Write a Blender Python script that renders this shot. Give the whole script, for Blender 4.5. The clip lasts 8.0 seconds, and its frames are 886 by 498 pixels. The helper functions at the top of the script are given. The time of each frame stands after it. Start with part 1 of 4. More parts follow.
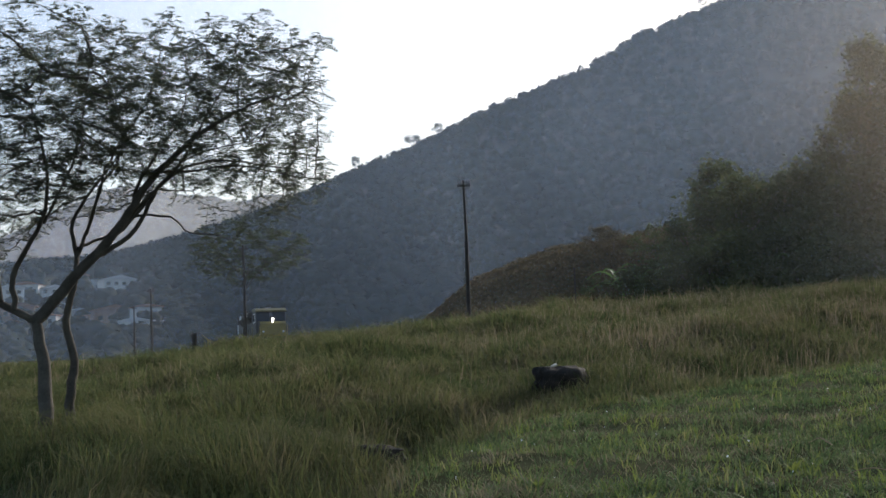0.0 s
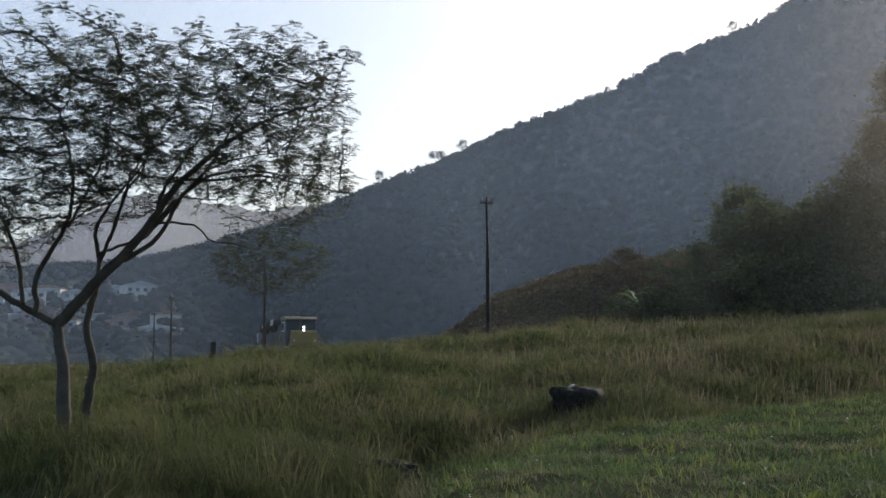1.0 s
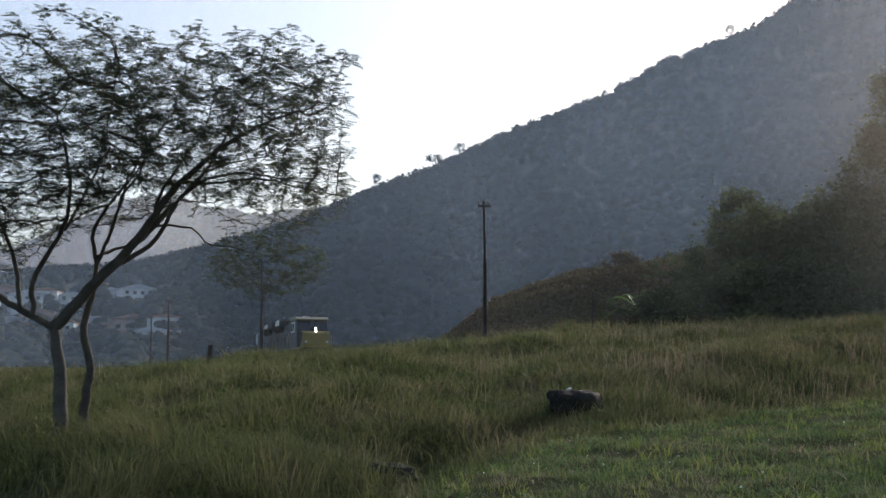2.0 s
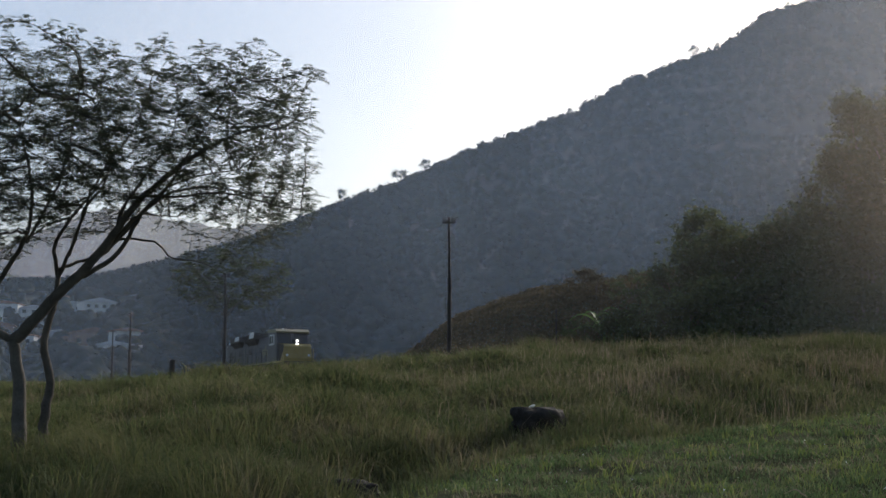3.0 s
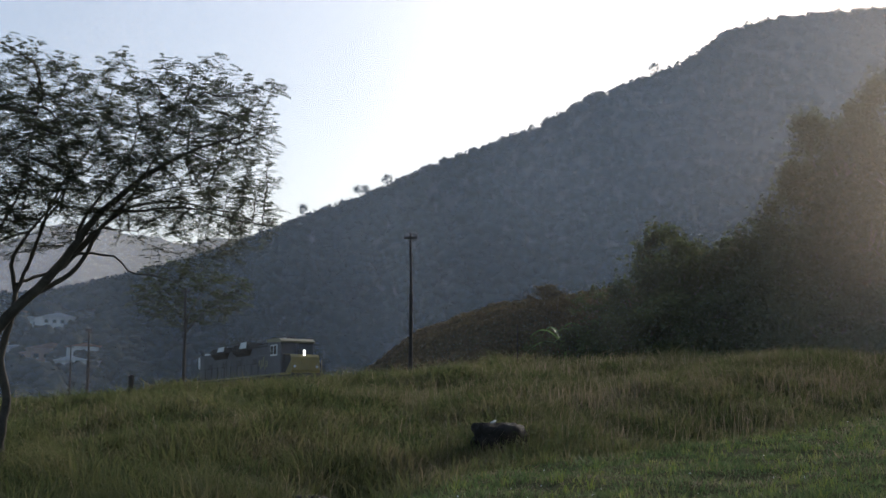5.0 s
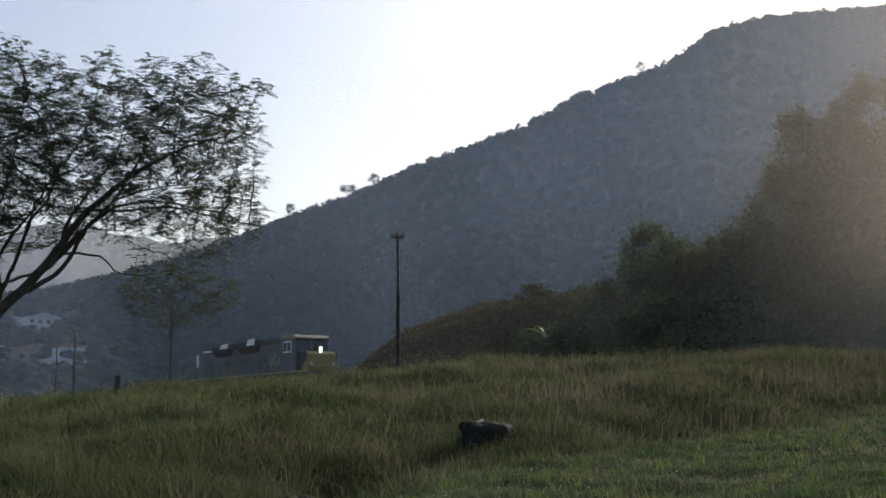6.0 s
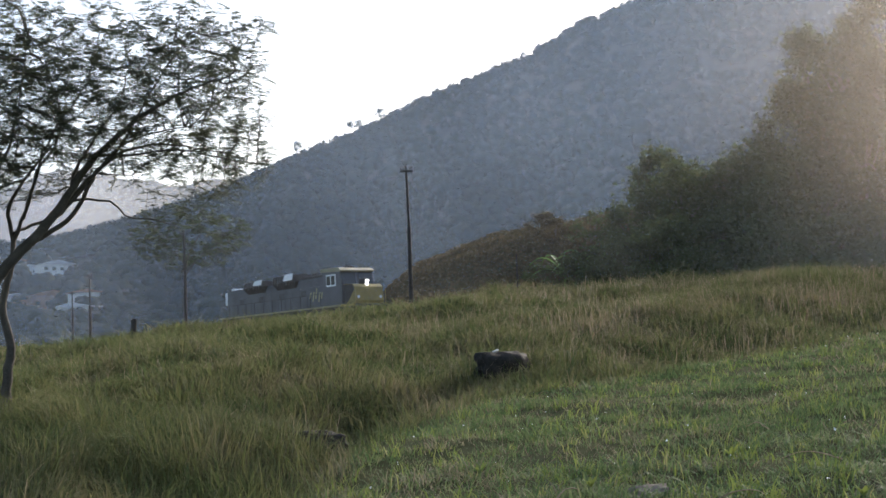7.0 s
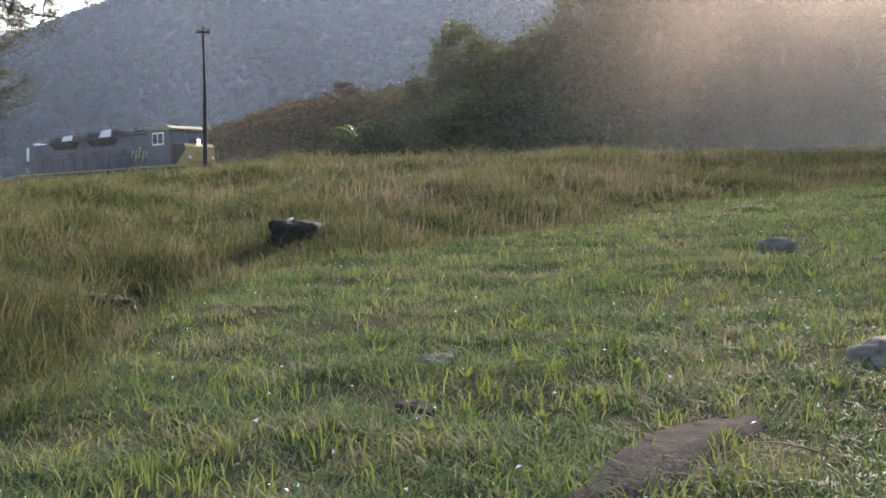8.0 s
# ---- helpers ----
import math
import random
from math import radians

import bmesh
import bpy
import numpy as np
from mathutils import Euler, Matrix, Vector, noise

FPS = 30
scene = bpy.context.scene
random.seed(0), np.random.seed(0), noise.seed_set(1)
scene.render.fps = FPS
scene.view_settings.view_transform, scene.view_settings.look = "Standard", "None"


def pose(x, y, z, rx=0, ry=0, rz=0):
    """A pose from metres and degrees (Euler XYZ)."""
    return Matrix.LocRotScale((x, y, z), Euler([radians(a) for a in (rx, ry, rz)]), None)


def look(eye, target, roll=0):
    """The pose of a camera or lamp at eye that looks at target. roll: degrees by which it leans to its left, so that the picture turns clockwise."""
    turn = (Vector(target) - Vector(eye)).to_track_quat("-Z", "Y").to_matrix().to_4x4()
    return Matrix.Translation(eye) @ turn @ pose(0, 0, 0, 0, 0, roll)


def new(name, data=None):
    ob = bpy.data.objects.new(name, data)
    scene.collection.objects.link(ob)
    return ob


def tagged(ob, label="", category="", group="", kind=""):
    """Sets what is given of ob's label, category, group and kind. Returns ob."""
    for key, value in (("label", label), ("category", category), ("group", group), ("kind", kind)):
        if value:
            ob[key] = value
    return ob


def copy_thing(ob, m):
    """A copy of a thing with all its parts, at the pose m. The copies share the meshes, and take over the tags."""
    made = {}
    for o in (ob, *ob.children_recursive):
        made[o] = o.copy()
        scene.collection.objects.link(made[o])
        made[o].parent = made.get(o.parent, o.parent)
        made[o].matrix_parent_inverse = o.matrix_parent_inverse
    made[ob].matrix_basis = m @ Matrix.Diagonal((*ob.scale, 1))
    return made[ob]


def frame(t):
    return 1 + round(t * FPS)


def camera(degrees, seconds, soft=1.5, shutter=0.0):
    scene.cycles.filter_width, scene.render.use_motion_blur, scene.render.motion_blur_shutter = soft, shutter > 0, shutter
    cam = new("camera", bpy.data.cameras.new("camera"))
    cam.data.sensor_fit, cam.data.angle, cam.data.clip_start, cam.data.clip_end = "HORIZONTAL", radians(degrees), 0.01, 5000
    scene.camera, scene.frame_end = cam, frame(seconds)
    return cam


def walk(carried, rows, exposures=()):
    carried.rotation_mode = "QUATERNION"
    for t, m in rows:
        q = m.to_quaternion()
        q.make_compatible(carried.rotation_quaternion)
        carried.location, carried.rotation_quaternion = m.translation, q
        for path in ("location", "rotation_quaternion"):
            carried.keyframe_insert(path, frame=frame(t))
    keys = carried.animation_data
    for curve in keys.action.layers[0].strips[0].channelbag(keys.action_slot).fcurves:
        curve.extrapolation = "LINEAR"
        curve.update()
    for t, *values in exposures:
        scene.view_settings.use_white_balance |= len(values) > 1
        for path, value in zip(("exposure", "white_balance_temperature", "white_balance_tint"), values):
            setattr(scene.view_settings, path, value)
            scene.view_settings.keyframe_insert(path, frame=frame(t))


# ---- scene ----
cam = camera(39.3, 8.0)

EYE = 1.6
PATH = [
    (0.0, 2.63, 5.90, 2.17), (0.5, 3.11, 5.57, 0.36), (1.0, 3.41, 6.67, 0.25), (2.5, 2.97, 6.96, 0.07),
    (3.0, 1.60, 7.56, -0.09), (3.5, 0.89, 8.18, 0.0), (4.0, 0.12, 8.27, -0.03), (4.5, 0.0, 8.28, 0.0),
    (6.0, -0.75, 8.24, 0.20), (6.5, -0.23, 6.67, 1.21), (7.0, -0.03, 5.14, 2.26), (7.5, -3.0, 3.24, 1.22),
    (8.0, -9.48, -1.09, 0.60)]
EXPOSURES = [(0.0, 0.8, 6000, 10), (0.5, 1.35, 6000, 10), (1.0, 0.6, 6000, 10), (2.5, 0.8, 6000, 11), (3.0, 0.45, 6000, 11), (3.5, 0.4, 6000, 11), (4.5, 0.45, 6000, 11), (6.0, 0.45, 6000, 11), (6.5, 0.7, 6000, 11), (7.0, 1.45, 6100, 12), (7.5, 1.5, 6250, 15), (8.0, 2.0, 6400, 19)]
walk(cam, [(t, pose(0, 0, EYE, 90 + p, r, w)) for t, w, p, r in PATH], EXPOSURES)

# ---- light ----
SUN_AZ, SUN_EL = 30.0, 24.0
world = bpy.data.worlds.new("sky")
scene.world = world
world.use_nodes = True
wn = world.node_tree.nodes
sky = wn.new("ShaderNodeTexSky")
sky.sky_type = "NISHITA"
sky.sun_disc = False
sky.sun_elevation, sky.sun_rotation = radians(SUN_EL), radians(SUN_AZ)
sky.air_density, sky.dust_density = 1.2, 2.6
wn["Background"].inputs[1].default_value = 0.1
world.node_tree.links.new(sky.outputs[0], wn["Background"].inputs[0])
sun = new("sun", bpy.data.lights.new("sun", "SUN"))
sun.data.energy, sun.data.angle, sun.data.color = 4.2, radians(6.0), (1.0, 0.88, 0.72)
sun_to = Vector((math.sin(radians(SUN_AZ)) * math.cos(radians(SUN_EL)), math.cos(radians(SUN_AZ)) * math.cos(radians(SUN_EL)), math.sin(radians(SUN_EL))))
sun.matrix_world = look(sun_to * 300, (0, 0, 0))

# ---- materials ----


def base_mat(name, rough=0.8, metal=0.0):
    m = bpy.data.materials.new(name)
    m.use_nodes = True
    b = m.node_tree.nodes["Principled BSDF"]
    b.inputs["Roughness"].default_value = rough
    b.inputs["Metallic"].default_value = metal
    return m, m.node_tree.nodes, m.node_tree.links, b


def surface(name, dark, light, scale=4.0, fine=40.0, rough=0.8, metal=0.0, bump=0.3, spec=0.3):
    """Two scales of noise between two colours, with fine relief."""
    m, n, l, b = base_mat(name, rough, metal)
    co = n.new("ShaderNodeTexCoord")
    a, c = n.new("ShaderNodeTexNoise"), n.new("ShaderNodeTexNoise")
    a.inputs["Scale"].default_value, c.inputs["Scale"].default_value = scale, fine
    a.inputs["Detail"].default_value = c.inputs["Detail"].default_value = 4
    mix = n.new("ShaderNodeMath")
    mix.operation = "MULTIPLY_ADD"
    mix.inputs[1].default_value = 0.45
    ramp = n.new("ShaderNodeValToRGB")
    ramp.color_ramp.elements[0].position, ramp.color_ramp.elements[1].position = 0.5, 0.95
    ramp.color_ramp.elements[0].color, ramp.color_ramp.elements[1].color = (*dark, 1), (*light, 1)
    bp = n.new("ShaderNodeBump")
    bp.inputs["Strength"].default_value = bump
    bp.inputs["Distance"].default_value = 0.02
    for t in (a, c):
        l.new(co.outputs["Object"], t.inputs["Vector"])
    l.new(c.outputs["Fac"], mix.inputs[0])
    l.new(a.outputs["Fac"], mix.inputs[2])
    l.new(mix.outputs[0], ramp.inputs[0])
    l.new(ramp.outputs[0], b.inputs["Base Color"])
    l.new(c.outputs["Fac"], bp.inputs["Height"])
    l.new(bp.outputs[0], b.inputs["Normal"])
    b.inputs["Specular IOR Level"].default_value = spec
    return m


def foliage(name, stops, patch=0.15, through_light=0.35, rough=0.6, spread=0.6):
    """Leaves: colour by leaf and by patch of ground; light passes through."""
    m, n, l, b = base_mat(name, rough)
    b.inputs["Specular IOR Level"].default_value = 0.12
    geo, co = n.new("ShaderNodeNewGeometry"), n.new("ShaderNodeTexCoord")
    big = n.new("ShaderNodeTexNoise")
    big.inputs["Scale"].default_value, big.inputs["Detail"].default_value = patch, 3
    l.new(co.outputs["Object"], big.inputs["Vector"])
    stretch = n.new("ShaderNodeMapRange")
    stretch.inputs["From Min"].default_value, stretch.inputs["From Max"].default_value = 0.3, 0.7
    l.new(big.outputs["Fac"], stretch.inputs["Value"])
    mix = n.new("ShaderNodeMix")
    mix.inputs["Factor"].default_value = spread
    l.new(stretch.outputs["Result"], mix.inputs[2])
    l.new(geo.outputs["Random Per Island"], mix.inputs[3])
    ramp = n.new("ShaderNodeValToRGB")
    el = ramp.color_ramp.elements
    while len(el) < len(stops):
        el.new(0.5)
    for e, (p, c) in zip(el, stops):
        e.position, e.color = p, (*c, 1)
    l.new(mix.outputs[0], ramp.inputs[0])
    l.new(ramp.outputs[0], b.inputs["Base Color"])
    tr, add = n.new("ShaderNodeBsdfTranslucent"), n.new("ShaderNodeMixShader")
    l.new(ramp.outputs[0], tr.inputs["Color"])
    add.inputs[0].default_value = through_light
    l.new(b.outputs[0], add.inputs[1])
    l.new(tr.outputs[0], add.inputs[2])
    l.new(add.outputs[0], n["Material Output"].inputs["Surface"])
    return m


def plain(name, col, rough=0.5, metal=0.0, emit=0.0):
    m, n, l, b = base_mat(name, rough, metal)
    b.inputs["Base Color"].default_value = (*col, 1)
    if emit:
        b.inputs["Emission Color"].default_value = (*col, 1)
        b.inputs["Emission Strength"].default_value = emit
    return m


M_SOIL = surface("field_soil", (0.048, 0.052, 0.026), (0.1, 0.096, 0.055), 0.6, 7.0, 0.95, bump=0.6, spec=0.0)
M_TALL = foliage("tall_grass_blades", [(0.0, (0.045, 0.065, 0.025)), (0.35, (0.085, 0.108, 0.04)), (0.6, (0.125, 0.13, 0.058)), (0.8, (0.165, 0.145, 0.085)), (1.0, (0.22, 0.185, 0.12))], 0.5, 0.45, 0.75, 0.4)
M_DRY = foliage("dry_seed_stalks", [(0.0, (0.16, 0.125, 0.085)), (1.0, (0.3, 0.24, 0.17))], 0.2, 0.4)
M_SHORT = foliage("short_grass_blades", [(0.0, (0.05, 0.085, 0.034)), (0.42, (0.095, 0.145, 0.055)), (0.64, (0.14, 0.17, 0.075)), (0.8, (0.19, 0.165, 0.105)), (1.0, (0.29, 0.245, 0.17))], 0.8, 0.5, 0.6, 0.5)
M_TUFT = foliage("yellowish_tuft_blades", [(0.0, (0.11, 0.16, 0.035)), (0.6, (0.2, 0.24, 0.06)), (1.0, (0.34, 0.3, 0.14))], 0.8, 0.4)
M_LEAF = foliage("feathery_leaves", [(0.0, (0.06, 0.07, 0.048)), (1.0, (0.1, 0.112, 0.074))], 0.5, 0.5)
# forest and wooded slope set near black to offset the added haze sheets
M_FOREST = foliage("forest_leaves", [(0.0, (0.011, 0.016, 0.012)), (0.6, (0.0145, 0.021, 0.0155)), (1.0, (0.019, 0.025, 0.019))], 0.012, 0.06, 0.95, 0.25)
M_SHRUB = foliage("shrub_leaves", [(0.0, (0.04, 0.058, 0.024)), (0.6, (0.068, 0.088, 0.036)), (1.0, (0.115, 0.112, 0.056))], 0.25, 0.35, 1.0)
M_SCRUB = foliage("dry_scrub", [(0.0, (0.045, 0.043, 0.02)), (0.5, (0.08, 0.066, 0.034)), (1.0, (0.13, 0.095, 0.055))], 0.08, 0.25, 1.0)
M_BANANA = foliage("broad_leaves", [(0.0, (0.06, 0.11, 0.03)), (1.0, (0.12, 0.2, 0.05))], 0.5, 0.35, 0.6)
M_BARK = surface("grey_brown_bark", (0.055, 0.048, 0.041), (0.14, 0.124, 0.105), 3.0, 30.0, 0.9, bump=0.7)
M_POLE = surface("weathered_pole_wood", (0.025, 0.021, 0.019), (0.065, 0.055, 0.047), 2.0, 25.0, 0.85, bump=0.5)
M_STUMP = surface("charred_wood", (0.01, 0.0085, 0.0075), (0.045, 0.037, 0.03), 3.0, 25.0, 0.9, bump=1.0)
M_CHIP = surface("pale_broken_wood", (0.55, 0.5, 0.42), (0.75, 0.72, 0.65), 6.0, 40.0, 0.8)
M_ROCK = surface("grey_brown_boulder", (0.03, 0.026, 0.022), (0.085, 0.071, 0.06), 4.0, 30.0, 0.95, bump=1.0, spec=0.05)
M_STONE = surface("pale_grey_stone", (0.115, 0.098, 0.082), (0.24, 0.205, 0.17), 2.5, 30.0, 0.95, bump=0.8, spec=0.05)
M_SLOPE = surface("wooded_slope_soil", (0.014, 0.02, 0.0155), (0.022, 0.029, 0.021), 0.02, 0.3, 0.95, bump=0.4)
M_BALLAST = surface("track_ballast", (0.1, 0.09, 0.08), (0.28, 0.25, 0.22), 4.0, 30.0, 0.95, bump=1.0)
M_RAIL = plain("rail_steel", (0.3, 0.25, 0.22), 0.4, 0.9)
M_YELLOW = surface("locomotive_yellow_paint", (0.17, 0.125, 0.025), (0.29, 0.215, 0.045), 0.8, 12.0, 0.45, bump=0.05, spec=0.5)
M_GREY = surface("locomotive_blue_grey_paint", (0.034, 0.038, 0.047), (0.075, 0.08, 0.098), 0.7, 10.0, 0.5, bump=0.05, spec=0.5)
M_VISOR = surface("faded_yellow_roof_paint", (0.15, 0.135, 0.07), (0.24, 0.22, 0.13), 0.8, 12.0, 0.5, bump=0.05, spec=0.5)
M_EMBLEM = surface("faded_pale_yellow_paint", (0.2, 0.18, 0.11), (0.36, 0.33, 0.22), 1.5, 14.0, 0.6, bump=0.05)
M_PALE = surface("pale_grey_paint", (0.5, 0.51, 0.52), (0.72, 0.73, 0.74), 1.0, 15.0, 0.45, bump=0.05, spec=0.5)
M_WHITE = surface("white_paint", (0.7, 0.71, 0.72), (0.85, 0.85, 0.85), 1.0, 15.0, 0.4, bump=0.05, spec=0.5)
M_DARK = surface("grimy_dark_steel", (0.015, 0.015, 0.017), (0.05, 0.045, 0.042), 1.5, 18.0, 0.6, bump=0.2)
M_PANE = plain("dark_window_glass", (0.02, 0.025, 0.03), 0.08)
M_LAMP = plain("headlight_lamp", (1.0, 0.97, 0.86), 0.3, 0.0, 4.5)
M_WALL = surface("pale_plaster", (0.42, 0.42, 0.42), (0.62, 0.62, 0.61), 0.3, 4.0, 0.9, bump=0.1)
M_WALL2 = surface("bare_brick_wall", (0.2, 0.12, 0.09), (0.32, 0.2, 0.15), 0.4, 5.0, 0.9, bump=0.2)
M_ROOF = surface("grey_sheet_roof", (0.32, 0.33, 0.35), (0.5, 0.5, 0.51), 0.3, 4.0, 0.6, bump=0.1)
M_ROOF2 = surface("clay_tile_roof", (0.16, 0.08, 0.05), (0.28, 0.15, 0.1), 0.4, 5.0, 0.85, bump=0.2)

# ---- mesh helpers ----
rng = np.random.default_rng(7)


def mesh_np(name, verts, faces, mat, smooth=False):
    verts, faces = np.asarray(verts, dtype=np.float32), np.asarray(faces, dtype=np.int32)
    k = faces.shape[1]
    me = bpy.data.meshes.new(name)
    me.vertices.add(len(verts))
    me.vertices.foreach_set("co", verts.ravel())
    me.loops.add(faces.size)
    me.loops.foreach_set("vertex_index", faces.ravel())
    me.polygons.add(len(faces))
    me.polygons.foreach_set("loop_start", np.arange(0, faces.size, k, dtype=np.int32))
    if smooth:
        me.polygons.foreach_set("use_smooth", np.ones(len(faces), dtype=bool))
    me.update(calc_edges=True)
    me.materials.append(mat)
    return me


def part(name, bm, mat, parent=None, label="", at=None):
    me = bpy.data.meshes.new(name)
    bm.normal_update()
    bm.to_mesh(me)
    bm.free()
    me.materials.append(mat)
    ob = new(name, me)
    ob.parent = parent
    if at is not None:
        ob.matrix_basis = at
    return tagged(ob, label)


def part_np(name, verts, faces, mat, parent=None, label="", smooth=False):
    ob = new(name, mesh_np(name, verts, faces, mat, smooth))
    ob.parent = parent
    return tagged(ob, label)


def box(bm, x0, x1, y0, y1, z0, z1, bevel=0.0):
    m = Matrix.Translation(((x0 + x1) / 2, (y0 + y1) / 2, (z0 + z1) / 2)) @ Matrix.Diagonal((x1 - x0, y1 - y0, z1 - z0, 1))
    r = bmesh.ops.create_cube(bm, size=1.0, matrix=m)
    if bevel:
        es = list({e for v in r["verts"] for e in v.link_edges})
        bmesh.ops.bevel(bm, geom=es, offset=bevel, segments=2, affect="EDGES", profile=0.5)
    return bm


def rod(bm, a, b, ra, rb=None, seg=8):
    a, b = Vector(a), Vector(b)
    m = Matrix.Translation((a + b) / 2) @ (b - a).to_track_quat("Z", "Y").to_matrix().to_4x4()
    bmesh.ops.create_cone(bm, cap_ends=True, segments=seg, radius1=ra, radius2=ra if rb is None else rb, depth=(b - a).length, matrix=m)
    return bm


def prism(bm, outline, y0, y1):
    """An outline in x, z drawn out from y0 to y1."""
    a = [bm.verts.new((x, y0, z)) for x, z in outline]
    b = [bm.verts.new((x, y1, z)) for x, z in outline]
    n = len(outline)
    bm.faces.new(a)
    bm.faces.new(b[::-1])
    for i in range(n):
        bm.faces.new((a[i], b[i], b[(i + 1) % n], a[(i + 1) % n]))
    bmesh.ops.recalc_face_normals(bm, faces=bm.faces[:])
    return bm


def wob(x, y, seed=0.0):
    """Smooth uneven waves, for arrays, about -1 to 1."""
    return (np.sin(x * 1.0 + 1.7 * np.sin(y * 0.7 + seed)) + np.sin(y * 1.3 + 1.3 * np.sin(x * 0.9 + seed * 2.1)) + 0.6 * np.sin((x + y) * 2.3 + seed * 3.3 + np.sin(x * 1.9))) / 2.6


def polar(az, d):
    a = np.radians(az)
    return d * np.sin(a), d * np.cos(a)


def rise(el):
    return np.tan(np.radians(el))


# ---- the lie of the land ----
EDGE = np.array([(-180, 8), (-60, 16), (-24, 22), (-20.5, 17), (-18, 12), (-14, 9.4), (-10.3, 9.0), (-6.7, 11.2), (-2.2, 17.8), (1.3, 21.5), (7.3, 23), (15.1, 27), (22.7, 38), (29.1, 42), (60, 40), (180, 8)]).T
CREST = np.array([(-180, 0), (-60, 0.6), (-23, 1.2), (-18, 1.3), (-15.8, 1.5), (-12.8, 2.0), (-9.3, 2.2), (-5.6, 2.5), (-1.4, 2.85), (3, 3.3), (10, 3.4), (15, 3.5), (23, 3.3), (29, 3.2), (60, 3.0), (180, 0)]).T
HUMP = np.array([(-180, 0), (-30, -1.0), (-8, 0.5), (-4, 2.0), (-1, 4.2), (1.2, 5.0), (3, 5.4), (7, 5.7), (10, 6.0), (14, 6.6), (17, 8.5), (20, 10), (26, 12), (34, 13), (60, 9), (180, 0)]).T
D_CREST, RAIL = 58.0, EYE + 2.65


def lawn(x, y):
    return EYE - 1.68 + 0.065 * x / (1 + np.abs(x) / 150) + 0.043 * (np.hypot(y, 3.0) + y - 3.0) / 2 + 0.06 * (1 - np.exp(-np.maximum(y, 0) / 3.0))


def land(x, y):
    """Height of the ground."""
    x, y = np.asarray(x, float), np.asarray(y, float)
    az, d = np.degrees(np.arctan2(x, y)), np.hypot(x, y)
    de, ec, eh = np.interp(az, *EDGE), np.interp(az, *CREST), np.interp(az, *HUMP)
    k = np.minimum(1, de / np.maximum(d, 0.01))
    ze = lawn(x * k, y * k)
    zc = EYE + D_CREST * rise(ec + 0.15) - 0.75
    u = np.clip((d - de) / (D_CREST - de), 0, 1)
    dip = (0.55 + 0.35 * np.exp(-((az + 3) / 6) ** 2)) * np.clip((az + 19) / 6, 0.1, 1) * np.clip((d - de) / 3.0, 0, 1) * np.exp(-np.clip(d - de - 3, 0, None) / 7.0)
    z = np.where(d < de, lawn(x, y), ze + (zc - ze) * u - dip + (0.2 * wob(x * 0.45, y * 0.4) + 0.13 * wob(x * 0.9, y * 0.7, 3.0)) * np.clip((d - de) / 4, 0, 1))
    z = z + 0.05 * wob(x * 1.1, y * 1.1, 2.0) + 0.045 * wob(x * 3.1, y * 2.7, 4.0) * np.clip(d / 5, 0, 1)
    z = z + 0.4 * np.exp(-((x - 1.16) ** 2 + (y - 25.5) ** 2) / 3.5)
    bed = RAIL - 0.75
    v = np.clip((d - D_CREST) / 22.0, 0, 1)
    z = np.where(d > D_CREST, zc + (bed - zc) * v * v * (3 - 2 * v), z)
    far = np.clip((d - 96) / 30.0, 0, 1)
    zh = EYE + np.minimum(d, 130) * rise(eh) + 0.8 * wob(x * 0.12, y * 0.12)
    front = np.where(np.abs(az + 4) < 60, 1.0, 0.0)
    wide = np.clip((d - 86 - 90 * np.clip((-2 - az) / 12, 0, 1)) / 34.0, 0, 1) * front
    z = z + (zh - z) * wide * wide * (3 - 2 * wide)
    drop = np.clip((d - 190) / 200.0, 0, 1)
    return z * (1 - drop) - 6.0 * drop


def ground():
    az = np.concatenate([np.arange(-180, -40, 4.0), np.arange(-40, 50, 0.5), np.arange(50, 180, 4.0)])
    d = np.concatenate([[0.4], np.geomspace(1.5, 75, 120), np.linspace(77, 190, 60), np.geomspace(200, 4500, 24)])
    A, D = np.meshgrid(az, d)
    x, y = polar(A, D)
    v = np.stack([x, y, land(x, y)], -1).reshape(-1, 3)
    n, r = len(az), len(d)
    i, j = np.meshgrid(np.arange(r - 1), np.arange(n), indexing="ij")
    a, b = i * n + j, i * n + (j + 1) % n
    f = np.stack([a, b, b + n, a + n], -1).reshape(-1, 4)[:, ::-1]
    v = np.vstack([v, [[0, 0, float(land(0.0, 0.01))]]])
    hub = len(v) - 1
    f = np.vstack([f, [(hub, hub, j, (j + 1) % n) for j in range(n)]])
    f = np.vstack([np.stack([f[:, 0], f[:, 1], f[:, 2]], -1), np.stack([f[:, 0], f[:, 2], f[:, 3]], -1)])
    f = f[(f[:, 0] != f[:, 1]) & (f[:, 1] != f[:, 2]) & (f[:, 0] != f[:, 2])]
    me = mesh_np("ground", v, f, M_SOIL, True)
    return tagged(new("ground", me), "grassy uneven ground rising from lawn to railway", "ground", kind="structure")


ground()

